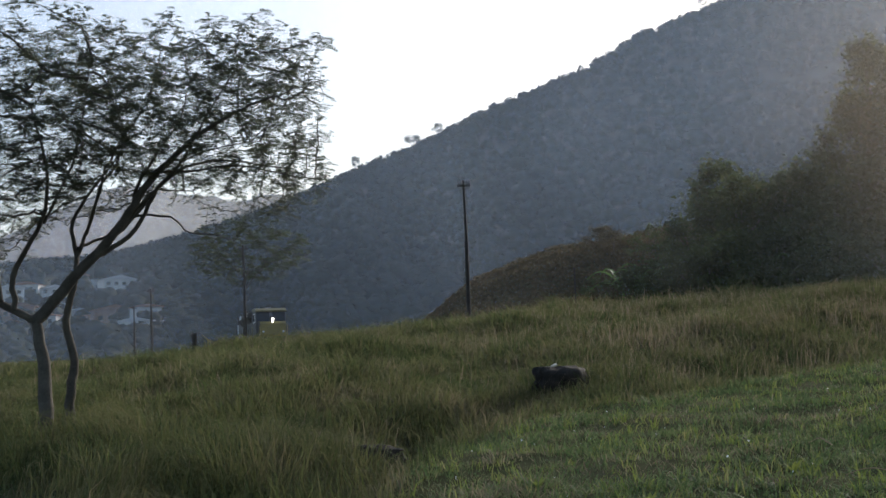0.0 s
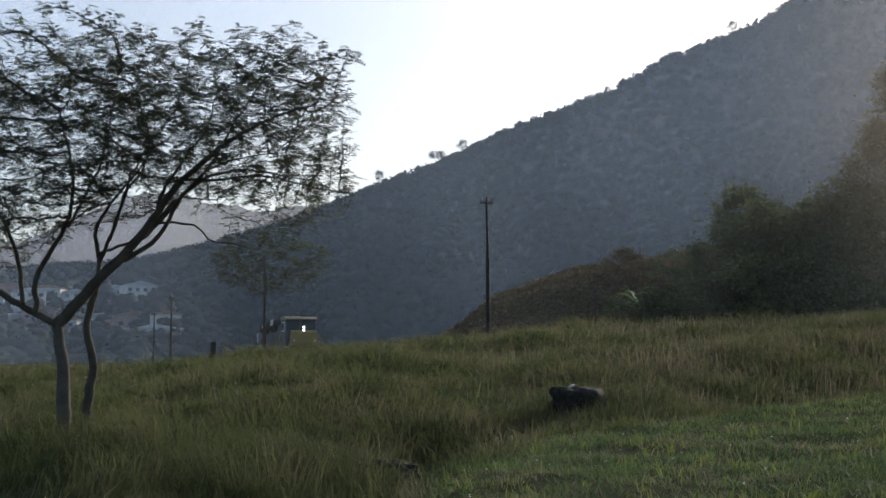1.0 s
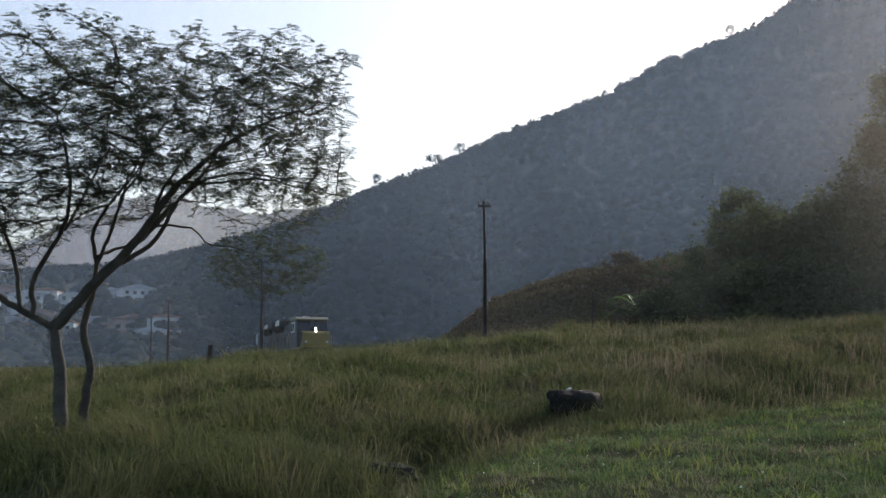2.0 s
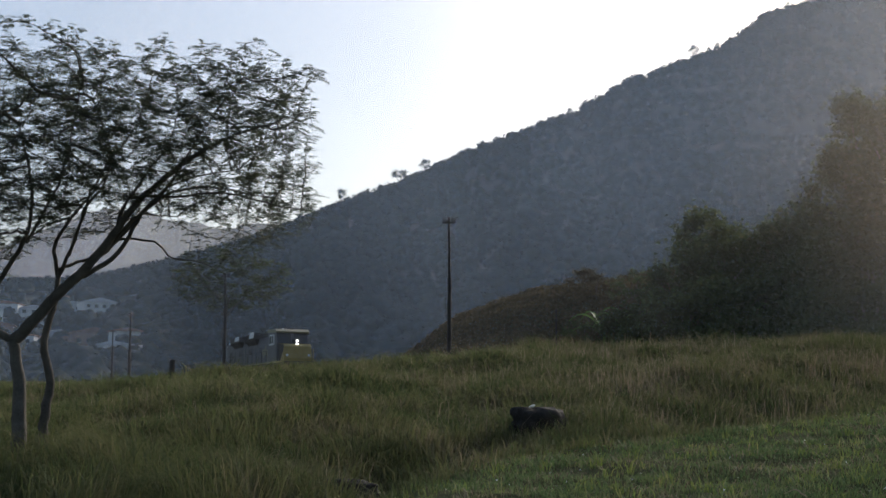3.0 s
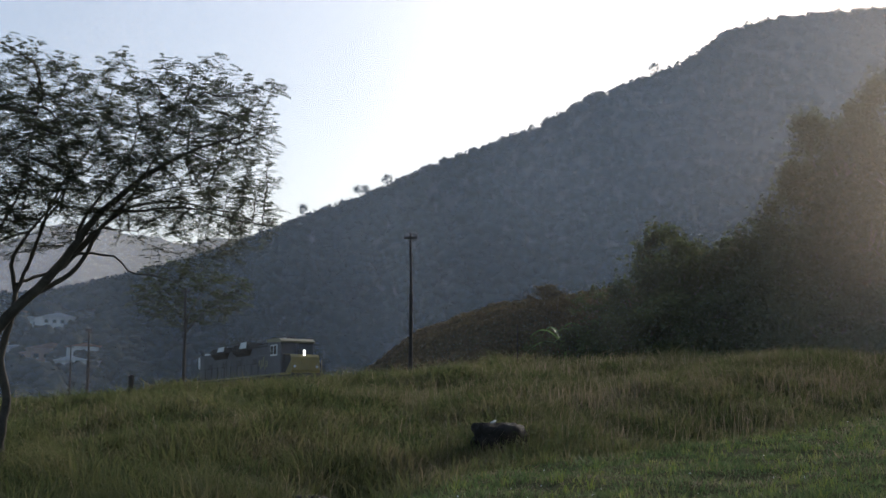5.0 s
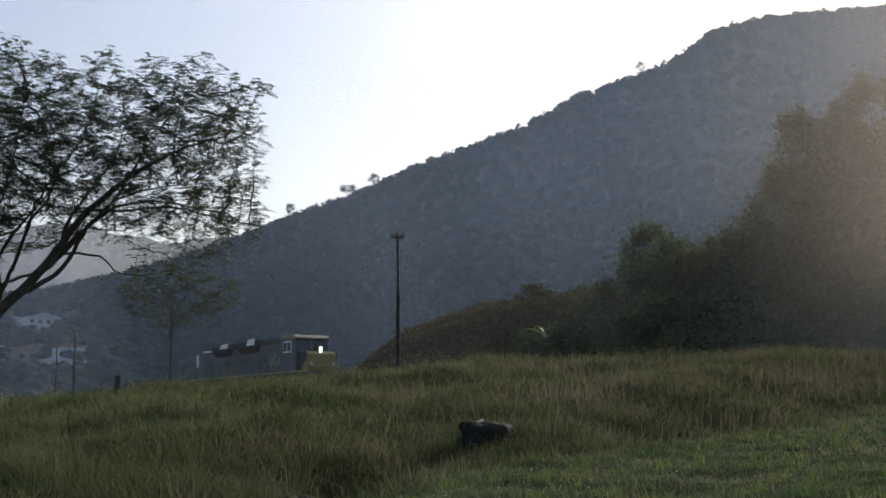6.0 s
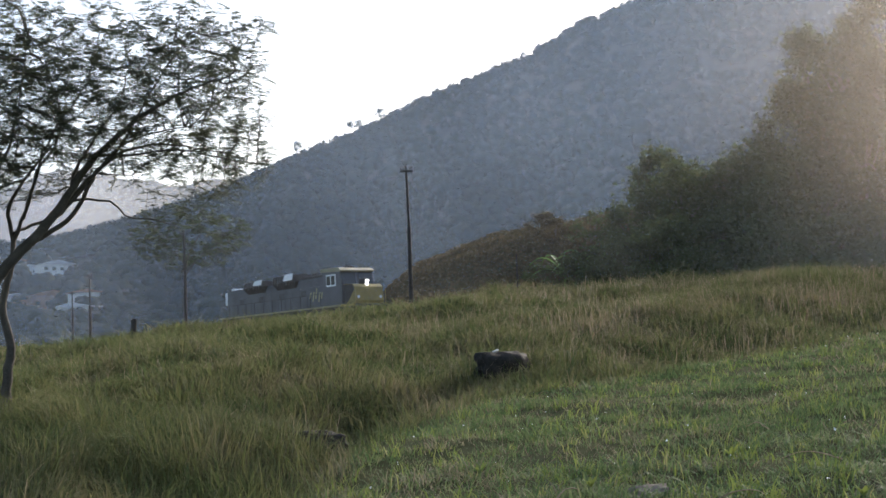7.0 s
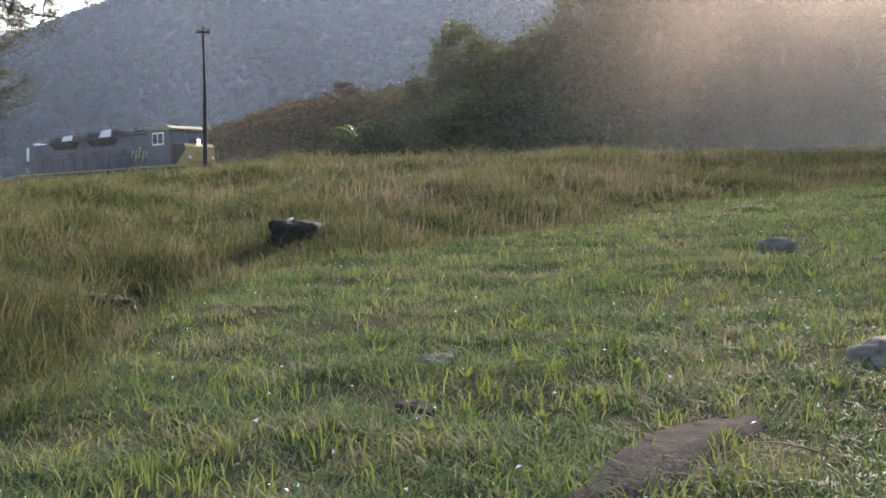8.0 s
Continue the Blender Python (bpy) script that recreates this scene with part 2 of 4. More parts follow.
# main mountain: ridge outline by bearing
RIDGE = np.array([(-75, 3.0), (-40, 4.2), (-25, 5.0), (-17.4, 5.7), (-15, 6.3), (-10, 7.8), (-7.1, 9.1), (-6.3, 9.4), (-2.5, 10.8), (-0.6, 11.75), (4.2, 13.4), (7.4, 15.0), (10.1, 15.75), (11.6, 16.25), (13.7, 17.6), (16.2, 17.95), (20.3, 17.9), (28, 17.4), (38, 15), (60, 9), (85, 4)]).T
FARR = np.array([(-180, 3), (-60, 4.5), (-30, 5.4), (-22.5, 6.6), (-20.8, 7.5), (-18.9, 8.3), (-16.9, 9.1), (-15.2, 8.9), (-12.4, 8.4), (-9.8, 8.6), (-6, 8.0), (0, 6), (40, 5), (110, 4), (180, 3)]).T


def slope(az, s):
    """A point of the mountainside: bearing, and 0 at the foot to 1 on the ridge."""
    d0, d1 = 250.0, 640.0 + 40 * np.sin(np.radians(az * 3))
    el = -0.8 + (np.interp(az, *RIDGE) + 0.8) * np.minimum(s, 1) ** 0.92
    d = d0 + (d1 - d0) * s
    z = EYE + d * rise(el) - np.clip(s - 1, 0, None) * 260
    z = z + (7 * wob(az * 0.75 + s * 1.2, s * 5.0, 1.0) + 3 * wob(az * 2.3, s * 13.0, 4.0)) * np.clip(4 * s * (1 - s), 0, 1)
    x, y = polar(az, d)
    return x, y, z


def mountain(name, az, rows, mat, label):
    A, S = np.meshgrid(az, rows)
    v = np.stack(slope(A, S), -1).reshape(-1, 3)
    n, r = len(az), len(rows)
    i, j = np.meshgrid(np.arange(r - 1), np.arange(n - 1), indexing="ij")
    a = i * n + j
    f = np.stack([a, a + n, a + n + 1, a + 1], -1).reshape(-1, 4)[:, ::-1]
    return tagged(new(name, mesh_np(name, v, f, mat, True)), label, "mountain", kind="structure")


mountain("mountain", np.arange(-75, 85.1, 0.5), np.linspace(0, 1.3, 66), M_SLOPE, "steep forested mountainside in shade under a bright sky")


def far_range():
    az, v = np.arange(-180, 180, 0.25), []
    rows = [(1500, 0.0, 0.0), (2200, 0.45, 1.0), (2800, 0.8, 1.0), (3200, 1.0, 0.3), (4000, 0.4, 0.0)]
    for d, k, w in rows:
        x, y = polar(az, d)
        v.append(np.stack([x, y, EYE + d * rise(np.interp(az, *FARR)) * k + w * 25 * wob(az * 0.6, az * 0 + d * 0.01, 3.0) + (7 * wob(az * 2.7, az * 0 + d, 1.0) + 2.5 * wob(az * 9.0, az * 0 + d, 2.0)) * (k > 0.4) - (40 if k == 0 else 0)], -1))
    n = len(az)
    i, j = np.meshgrid(np.arange(len(rows) - 1), np.arange(n), indexing="ij")
    a, b = i * n + j, i * n + (j + 1) % n
    f = np.stack([a, b, b + n, a + n], -1).reshape(-1, 4)[:, ::-1]
    tagged(new("far_range", mesh_np("far_range", np.vstack(v), f, M_SLOPE, True)), "distant wooded mountain range closing the valley", "mountain", kind="structure")


far_range()


def leaf_tris(c, size, flat=0.6):
    """One bent triangle a leaf or clump at each centre."""
    n = len(c)
    a = rng.normal(size=(n, 3)) * (1, 1, flat)
    a /= np.linalg.norm(a, axis=1, keepdims=True)
    b = rng.normal(size=(n, 3)) * (1, 1, flat)
    b -= a * (a * b).sum(1, keepdims=True)
    b /= np.linalg.norm(b, axis=1, keepdims=True)
    s = np.broadcast_to(np.asarray(size, float), (n,))[:, None] * rng.uniform(0.6, 1.4, (n, 1))
    v = np.stack([c - a * s * 0.6 - b * s * 0.4, c + a * s * 0.7, c + b * s * 0.6 - a * s * 0.1], 1).reshape(-1, 3)
    return v, np.arange(3 * n).reshape(-1, 3)


def forest():
    n = 12500
    az, t = rng.uniform(-30, 42, n), 1 - rng.uniform(0, 1, n) ** 1.1
    t = np.clip(t, 0.05, 1.0)
    t[:1900] = rng.uniform(0.975, 1.005, 1900)
    x, y, z = slope(az, t)
    el = np.degrees(np.arctan2(z - EYE, np.hypot(x, y)))
    town = (az > -26) & (az < -15.2) & (el > 2.0) & (el < 5.2)
    keep = ~town | (rng.random(n) < 0.3)
    x, y, z, t = x[keep], y[keep], z[keep], t[keep]
    n = len(x)
    r = rng.uniform(2.0, 4.6, n) * np.where(rng.random(n) < 0.08, 1.3, 1.0)
    r = np.where(t > 0.95, np.minimum(r, 3.6), r)
    mid = np.stack([x, y, z + r * 0.6], -1)
    # each crown is an uneven dome with loose leafage on it
    m = 7
    ang = np.arange(m) * 2 * np.pi / m
    ring = [np.stack([np.sin(q) * np.cos(ang + k * 0.4), np.sin(q) * np.sin(ang + k * 0.4), np.full(m, np.cos(q))], -1) for k, q in enumerate((0.5, 1.05, 1.6, 2.2))]
    unit = np.vstack([[(0, 0, 1.0)]] + ring)
    tri = [(0, 1 + i, 1 + (i + 1) % m) for i in range(m)]
    for k in range(3):
        o = 1 + k * m
        for i in range(m):
            j = (i + 1) % m
            tri += [(o + i, o + m + i, o + m + j), (o + i, o + m + j, o + j)]
    dome = mid[:, None] + unit[None] * (r * np.where(t > 0.95, 0.7, 0.95))[:, None, None] * (1, 1, 0.84) * rng.uniform(0.72, 1.2, (n, len(unit), 1))
    faces = (np.array(tri)[None] + len(unit) * np.arange(n)[:, None, None]).reshape(-1, 3)
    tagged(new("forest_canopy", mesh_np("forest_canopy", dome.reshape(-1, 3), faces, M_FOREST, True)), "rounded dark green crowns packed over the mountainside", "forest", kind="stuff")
    k = np.where(t > 0.95, 40, 10)
    i = np.repeat(np.arange(n), k)
    u = rng.normal(size=(len(i), 3))
    u /= np.linalg.norm(u, axis=1, keepdims=True)
    v, f = leaf_tris(mid[i] + u * rng.uniform(0.8, 1.15, (len(i), 1)) * r[i][:, None] * (1, 1, 0.8), r[i] * np.where(t[i] > 0.95, 0.34, 0.22), 0.7)
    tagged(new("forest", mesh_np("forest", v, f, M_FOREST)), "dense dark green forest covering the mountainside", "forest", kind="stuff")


forest()


# ---- grass ----
def blades(name, x, y, h, w, lean, mat, label, curl=0.5, lift=-0.03, heading=None, arched=False):
    """Tapered bent blades of three triangles, or arched and drooping ones of seven."""
    n = len(x)
    z = land(x, y) + lift
    t = rng.uniform(0, 2 * np.pi, n) if heading is None else heading
    q = rng.uniform(0, 2 * np.pi, n) if not arched else t + np.pi / 2 + rng.normal(0, 0.35, n)
    sx, sy = np.cos(q) * w / 2, np.sin(q) * w / 2
    lx, ly = np.cos(t) * lean * h, np.sin(t) * lean * h
    steps = (0.0, 0.3, 0.58, 0.82) if arched else (0.0, 0.55)
    k = len(steps)
    v = np.empty((n, 2 * k + 1, 3))
    for i, m in enumerate(steps):
        wide = (0.7, 1.0, 0.9, 0.6)[i] if arched else (1.0, 0.75)[i]
        out = m ** 1.7 if arched else m * curl
        up = h * (m - (0.38 * lean * m ** 2.6 if arched else 0))
        v[:, 2 * i] = np.stack([x - sx * wide + lx * out, y - sy * wide + ly * out, z + up], -1)
        v[:, 2 * i + 1] = np.stack([x + sx * wide + lx * out, y + sy * wide + ly * out, z + up], -1)
    v[:, 2 * k] = np.stack([x + lx, y + ly, z + h * (1 - (0.45 if arched else 0.3) * lean)], -1)
    tri = []
    for i in range(k - 1):
        tri += [(2 * i, 2 * i + 1, 2 * i + 3), (2 * i, 2 * i + 3, 2 * i + 2)]
    tri.append((2 * k - 2, 2 * k - 1, 2 * k))
    f = (np.array(tri)[None] + (2 * k + 1) * np.arange(n)[:, None, None]).reshape(-1, 3)
    return tagged(new(name, mesh_np(name, v.reshape(-1, 3), f, mat)), label, "grass", kind="stuff")


def scatter(n, a0, a1, d0, d1, power=1.0):
    """Places by bearing and distance, thinner far away."""
    az = rng.uniform(a0, a1, n)
    d = d0 + (d1 - d0) * rng.uniform(0, 1, n) ** power
    return az, d, *polar(az, d)


def tussock(x, y, cell):
    """Distance and bearing to the nearest of scattered tussock hearts, and that tussock's vigour."""
    best, dx, dy, vig = np.full(len(x), 9.0), np.zeros(len(x)), np.zeros(len(x)), np.zeros(len(x))
    cx, cy = np.floor(x / cell), np.floor(y / cell)
    for i in (-1, 0, 1):
        for j in (-1, 0, 1):
            gx, gy = cx + i, cy + j
            r1, r2, r3 = (np.abs(np.sin(gx * a + gy * b) * 43758.5) % 1.0 for a, b in ((12.9, 78.2), (39.3, 11.1), (73.1, 52.2)))
            ex, ey = x / cell - gx - r1, y / cell - gy - r2
            e = np.hypot(ex, ey)
            near = e < best
            best, dx, dy, vig = np.where(near, e, best), np.where(near, ex, dx), np.where(near, ey, dy), np.where(near, r3, vig)
    return best, np.arctan2(dy, dx), vig


def tall_grass():
    az, d, x, y = scatter(36000, -28, 34, 9, 66, 1.1)
    de = np.interp(az, *EDGE)
    ok = d > de + rng.normal(0, 0.8, len(d)) + 0.9 * wob(az * 0.9, d * 0, 2.0)
    x, y, d, de, az = x[ok], y[ok], d[ok], de[ok], az[ok]
    k = 9
    near, away, vigour = tussock(x, y, 1.5)
    small, _, _ = tussock(x + 7.3, y, 0.7)
    mound = np.clip(1 - 1.15 * near, 0, 1) ** 0.7 * (0.4 + 0.6 * vigour)
    lump = 0.5 * wob(x * 0.9, y * 0.62, 5.0) + 1.15 * mound + 0.3 * np.clip(1 - small, 0, 1) - 0.5
    tuft = 0.38 + 0.5 * lump + rng.uniform(0, 0.15, len(x)) + 0.35 * np.clip((d - 48) / 10, 0, 1) * rng.random(len(x)) + 0.25 * np.clip((-15 - az) / 3, 0, 1) * (d < 25)
    tuft *= 0.45 + 0.55 * np.clip((d - de) / 4, 0, 1)
    wide = 0.17 * (1 + d[:, None] / 50)
    ox, oy = rng.normal(0, 1, (len(x), k)), rng.normal(0, 1, (len(x), k))
    X, Y = (x[:, None] + ox * wide).ravel(), (y[:, None] + oy * wide).ravel()
    T = (away[:, None] + rng.normal(0, 0.8, ox.shape)).ravel()
    H = np.repeat(np.clip(tuft, 0.12, 1.25), k) * rng.uniform(0.45, 1.35, len(X))
    D = np.repeat(d, k)
    blades("tall_grass", X, Y, H, np.maximum(0.012, D * 0.00075) * rng.uniform(0.6, 1.7, len(X)), rng.uniform(0.2, 1.5, len(X)) + 0.7 * np.repeat(near, k), M_TALL, "tall rank green grass covering the hillside field", 0.4, heading=T)


def dry_stalks():
    az, d, x, y = scatter(52000, -26, 34, 12, 66, 0.8)
    de = np.interp(az, *EDGE)
    # denser to the right, partly added so pale stalks brighten the field there
    keep = (d > de + 2) & (rng.random(len(d)) < 0.07 + 0.93 * np.clip((az + 3) / 11, 0, 1) * np.clip((d - de) / 10, 0, 1))
    x, y, d = x[keep], y[keep], d[keep]
    blades("dry_grass_stalks", x, y, rng.uniform(0.35, 1.35, len(x)) * (0.75 + 0.3 * wob(x * 0.5, y * 0.4, 9.0)), np.maximum(0.006, d * 0.0004), rng.uniform(0.05, 1.1, len(x)), M_DRY, "dry straw coloured seed stalks among tall grass", 0.3)


def short_grass():
    az, d, x, y = scatter(44000, -30, 36, 2.0, 46, 1.4)
    ok = d < np.interp(az, *EDGE) + rng.normal(0, 0.6, len(d))
    x, y, d = x[ok], y[ok], d[ok]
    bare = wob(x * 0.9, y * 0.9, 7.0) + 0.5 * wob(x * 3, y * 3, 1.0)
    ok = rng.random(len(x)) > 0.3 * np.clip((bare - 0.45) / 0.3, 0, 1)
    x, y, d = x[ok], y[ok], d[ok]
    k = 9
    tuft = np.clip(0.5 + 0.6 * wob(x * 2.1, y * 2.1, 8.0) + 0.3 * wob(x * 6, y * 6, 2.0) + rng.normal(0, 0.25, len(x)), 0.08, 1.7)
    ox, oy = rng.normal(0, 0.075, (2, len(x), k))
    spread = (1 + d[:, None] / 25)
    X, Y = (x[:, None] + ox * spread).ravel(), (y[:, None] + oy * spread).ravel()
    T = (np.arctan2(oy, ox) + rng.normal(0, 0.7, ox.shape)).ravel()
    D = np.repeat(d, k)
    h = (0.035 + 0.125 * np.repeat(tuft, k)) * rng.uniform(0.5, 1.5, len(X))
    w = np.maximum(0.009, D * 0.0007) * rng.uniform(0.6, 1.8, len(X))
    near = D < 13
    blades("lawn_grass", X[near], Y[near], h[near], w[near], rng.uniform(0.25, 1.5, near.sum()), M_SHORT, "soft arching green grass on the near bank", heading=T[near], arched=True)
    far = ~near
    blades("short_grass", X[far], Y[far], h[far], w[far], rng.uniform(0.3, 1.6, far.sum()), M_SHORT, "short bright green grass on the near bank", heading=T[far])
    az, d, x, y = scatter(26000, -28, 34, 3, 42, 1.3)
    ok = (d < np.interp(az, *EDGE)) & (wob(x * 0.9, y * 0.9, 7.0) + 0.5 * wob(x * 3, y * 3, 1.0) > 0.1)
    x, y, d = x[ok], y[ok], d[ok]
    blades("dead_straw", x, y, rng.uniform(0.05, 0.13, len(x)), np.maximum(0.006, d * 0.0005), rng.uniform(0.8, 2.4, len(x)), M_DRY, "dead straw matted between the short grass", 0.6, 0.01)
    az, d, x, y = scatter(3000, -360 * 0.5, 180, 1.0, 9, 1.0)
    X, Y = (np.repeat(c, 12) + rng.normal(0, 0.12, len(c) * 12) for c in (x, y))
    blades("trodden_grass", X, Y, rng.uniform(0.06, 0.2, len(X)), rng.uniform(0.006, 0.012, len(X)), rng.uniform(0.3, 1.2, len(X)), M_SHORT, "short green grass on level ground")
    az, d, x, y = scatter(2400, -20, 34, 5, 42, 1.2)
    ok = d < np.interp(az, *EDGE)
    x, y, d = x[ok], y[ok], d[ok]
    k = 9
    X, Y = (np.repeat(c, k) + rng.normal(0, 0.05, len(c) * k) for c in (x, y))
    h = np.repeat(rng.uniform(0.1, 0.3, len(x)), k) * rng.uniform(0.5, 1.1, len(X))
    blades("grass_tufts", X, Y, h, rng.uniform(0.008, 0.018, len(X)), rng.uniform(0.2, 1.0, len(X)), M_TUFT, "taller yellowish grass tufts on the near bank")


def stump_grass():
    n = 1300
    x, y = 1.2 + rng.normal(0, 0.75, n), 24.95 - np.abs(rng.normal(0, 0.35, n))
    blades("stump_grass", x, y, rng.uniform(0.15, 0.55, n), rng.uniform(0.008, 0.02, n), rng.uniform(0.1, 0.7, n), M_TALL, "loose grass growing in front of the stump")


def lump_grass():
    n = 420
    x, y = polar(-6.3 + rng.normal(0, 1.5, n), 18.3 - np.abs(rng.normal(0, 0.3, n)))
    blades("lump_grass", x, y, rng.uniform(0.12, 0.42, n), rng.uniform(0.01, 0.02, n), rng.uniform(0.1, 0.8, n), M_TALL, "loose grass growing in front of the low black lump")


def flecks():
    # tiny white triangles strewn just above the short grass
    az, d, x, y = scatter(220, -16, 32, 5, 30, 1.2)
    ok = d < np.interp(az, *EDGE)
    x, y = x[ok], y[ok]
    c = np.stack([x, y, land(x, y) + rng.uniform(0.06, 0.14, len(x))], -1)
    v, f = leaf_tris(c, 0.022, 0.8)
    tagged(new("flecks", mesh_np("flecks", v, f, M_WHITE)), "tiny white flecks scattered through the short grass", "flower", kind="stuff")


lump_grass()
flecks()
stump_grass()
tall_grass()
dry_stalks()
short_grass()


# ---- railway ----
TURN8, BEND, SPEED = 42.5, 0.01, 4.25


def along(s):
    """Middle of the track, s metres past the place where the cab front stands at the clip's end."""
    n = np.linspace(0, s, 61)
    th = radians(TURN8) + BEND * n
    h = s / 60.0
    x = float(((np.sin(th)[1:] + np.sin(th)[:-1]) / 2 * h).sum())
    y = float(((np.cos(th)[1:] + np.cos(th)[:-1]) / 2 * h).sum())
    return Vector((-3.4 + x, 89.5 - y, RAIL))


def train_pose(t):
    s = (t - 8.0) * SPEED
    a, b = along(s), along(s - 18.0)
    d = (a - b).normalized()
    return pose(a.x, a.y, RAIL, 0, 0, math.degrees(math.atan2(d.y, d.x)))


def sweep(name, off, prof, s0, s1, mat, label, category):
    """A profile of (across, up) carried along the track."""
    v, n = [], len(prof)
    ss = np.arange(s0, s1 + 0.1, 2.0)
    for s in ss:
        p, q = along(s), along(s + 0.5)
        d = (q - p).normalized()
        r = Vector((d.y, -d.x, 0))
        for c, z in prof:
            v.append(p + r * (off + c) + Vector((0, 0, z)))
    f = [(i * n + j, i * n + (j + 1) % n, (i + 1) * n + (j + 1) % n, (i + 1) * n + j) for i in range(len(ss) - 1) for j in range(n)]
    me = mesh_np(name, np.array(v), np.array(f)[:, ::-1], mat)
    return tagged(new(name, me), label, category, kind="structure")


sweep("ballast", 0, [(-2.6, -1.0), (-1.6, -0.3), (1.6, -0.3), (2.6, -1.0)], -110, 50, M_BALLAST, "grey stone ballast bed under the railway track", "ballast")
for side in (-0.53, 0.53):
    sweep("rail", side, [(-0.07, -0.15), (-0.035, 0.0), (0.035, 0.0), (0.07, -0.15)], -110, 50, M_RAIL, "worn steel rail on the railway bed", "rail")


def sleepers():
    bm = box(bmesh.new(), -0.11, 0.11, -1.0, 1.0, -0.3, -0.15, 0.01)
    first = part("sleeper", bm, M_POLE)
    tagged(first, "weathered wooden sleeper under the rails", "sleeper", "railway sleepers")
    for i in range(150):
        s = -90 + i * 0.85
        p, q = along(s), along(s + 0.5)
        m = pose(p.x, p.y, p.z, 0, 0, math.degrees(math.atan2(q.y - p.y, q.x - p.x)))
        if i:
            copy_thing(first, m)
        else:
            first.matrix_basis = m


sleepers()


def locomotive():
    lo = tagged(new("locomotive"), "blue-grey diesel locomotive with yellow nose and lit headlight", "locomotive")
    P = lambda name, bm, mat, parent=lo, label="": part(name, bm, mat, parent, label)
    # frame and walkway
    P("underframe", box(bmesh.new(), -20.9, 1.9, -1.35, 1.35, 1.05, 1.6, 0.03), M_DARK)
    for y0, y1 in ((-1.5, -1.36), (1.36, 1.5)):
        P("walkway_edge", box(bmesh.new(), -20.9, 0.1, y0, y1, 1.66, 1.78, 0.02), M_VISOR, lo, "faded yellow edge along the walkway")
    P("walkway", box(bmesh.new(), -20.9, 1.9, -1.4, 1.4, 1.6, 1.7), M_DARK)
    # long hood in sections
    hood = P("long_hood", prism(bmesh.new(), [(-20.3, 1.7), (-2.6, 1.7), (-2.6, 3.95), (-3.1, 4.1), (-20.3, 4.1)], -0.95, 0.95), M_GREY)
    for i in range(13):
        x = -19.2 + i * 1.22
        for y in (-0.955, 0.955):
            d = P("hood_door", box(bmesh.new(), x, x + 1.1, y - 0.02, y + 0.02, 1.95, 3.35, 0.01), M_GREY, hood)
            if i % 3 == 1:
                for k in range(5):
                    P("vent_slat", box(bmesh.new(), x + 0.15, x + 0.95, y * 1.03 - 0.015, y * 1.03 + 0.015, 2.75 + k * 0.1, 2.8 + k * 0.1), M_DARK, d)
    for k, (x, z, q) in enumerate(((-5.0, 2.5, 0.5), (-4.55, 2.25, 0.75), (-4.1, 2.45, 0.8), (-3.65, 2.2, 0.7), (-3.25, 2.4, 0.5))):
        P("emblem_bar", prism(bmesh.new(), [(x, z), (x + 0.22, z), (x + 0.42, z + q), (x + 0.2, z + q)], -1.275, -1.255), M_EMBLEM, hood, "pale yellow painted emblem bar")
    # radiator and brake wings, wide at the roof
    for x0, x1, top in ((-16.2, -12.6, 4.5), (-10.8, -7.2, 4.62)):
        w = bmesh.new()
        a = [(x0, -0.96, 3.55), (x1 - 0.5, -0.96, 3.55), (x1 - 0.5, 0.96, 3.55), (x0, 0.96, 3.55)]
        b = [(x0, -1.42, 4.05), (x1, -1.42, 4.05), (x1, 1.42, 4.05), (x0, 1.42, 4.05)]
        c = [(x0, -1.3, top), (x1 - 0.1, -1.3, top), (x1 - 0.1, 1.3, top), (x0, 1.3, top)]
        rows = [[w.verts.new(p) for p in r] for r in (a, b, c)]
        for r, q in ((0, 1), (1, 2)):
            for i in range(4):
                w.faces.new((rows[r][i], rows[r][(i + 1) % 4], rows[q][(i + 1) % 4], rows[q][i]))
        w.faces.new(rows[0][::-1])
        w.faces.new(rows[2])
        bmesh.ops.recalc_face_normals(w, faces=w.faces[:])
        wing = P("radiator_wing", w, M_DARK)
        # its white holds both pale paint and the sky reflected there
        P("radiator_lid", prism(bmesh.new(), [(x1 - 1.75, 4.16), (x1 - 0.2, 4.16), (x1 - 0.1, top + 0.06), (x1 - 1.4, top + 0.02)], -1.47, -1.435), M_WHITE, wing, "white radiator side panel")
        for k in range(6):
            x = x0 + 0.25 + k * 0.5
            P("grille_bar", box(bmesh.new(), x, x + 0.12, -1.44, -1.38, 3.8, top - 0.1), M_DARK, wing)
    P("equipment_hood", box(bmesh.new(), -6.8, -3.2, -0.7, 0.7, 4.1, 4.35, 0.08), M_DARK)
    P("exhaust_stack", box(bmesh.new(), -6.2, -5.4, -0.35, 0.35, 4.35, 4.6, 0.05), M_DARK)
    P("blower_housing", box(bmesh.new(), -5.0, -2.6, -1.25, 1.25, 1.7, 3.4, 0.06), M_GREY)
    # pale grey puts the lit look of the rear edge into its colour
    P("end_cap", box(bmesh.new(), -20.75, -20.25, -1.0, 1.0, 2.9, 4.0, 0.12), M_PALE, lo, "pale grey rear end cap")
    P("rear_light_box", box(bmesh.new(), -20.6, -20.0, -0.45, 0.45, 4.0, 4.35, 0.06), M_PALE)
    # cab
    cab = P("cab", prism(bmesh.new(), [(-2.6, 1.7), (0.25, 1.7), (0.25, 3.25), (-0.05, 4.3), (-0.2, 4.42), (-2.6, 4.42)], -1.42, 1.42), M_GREY)
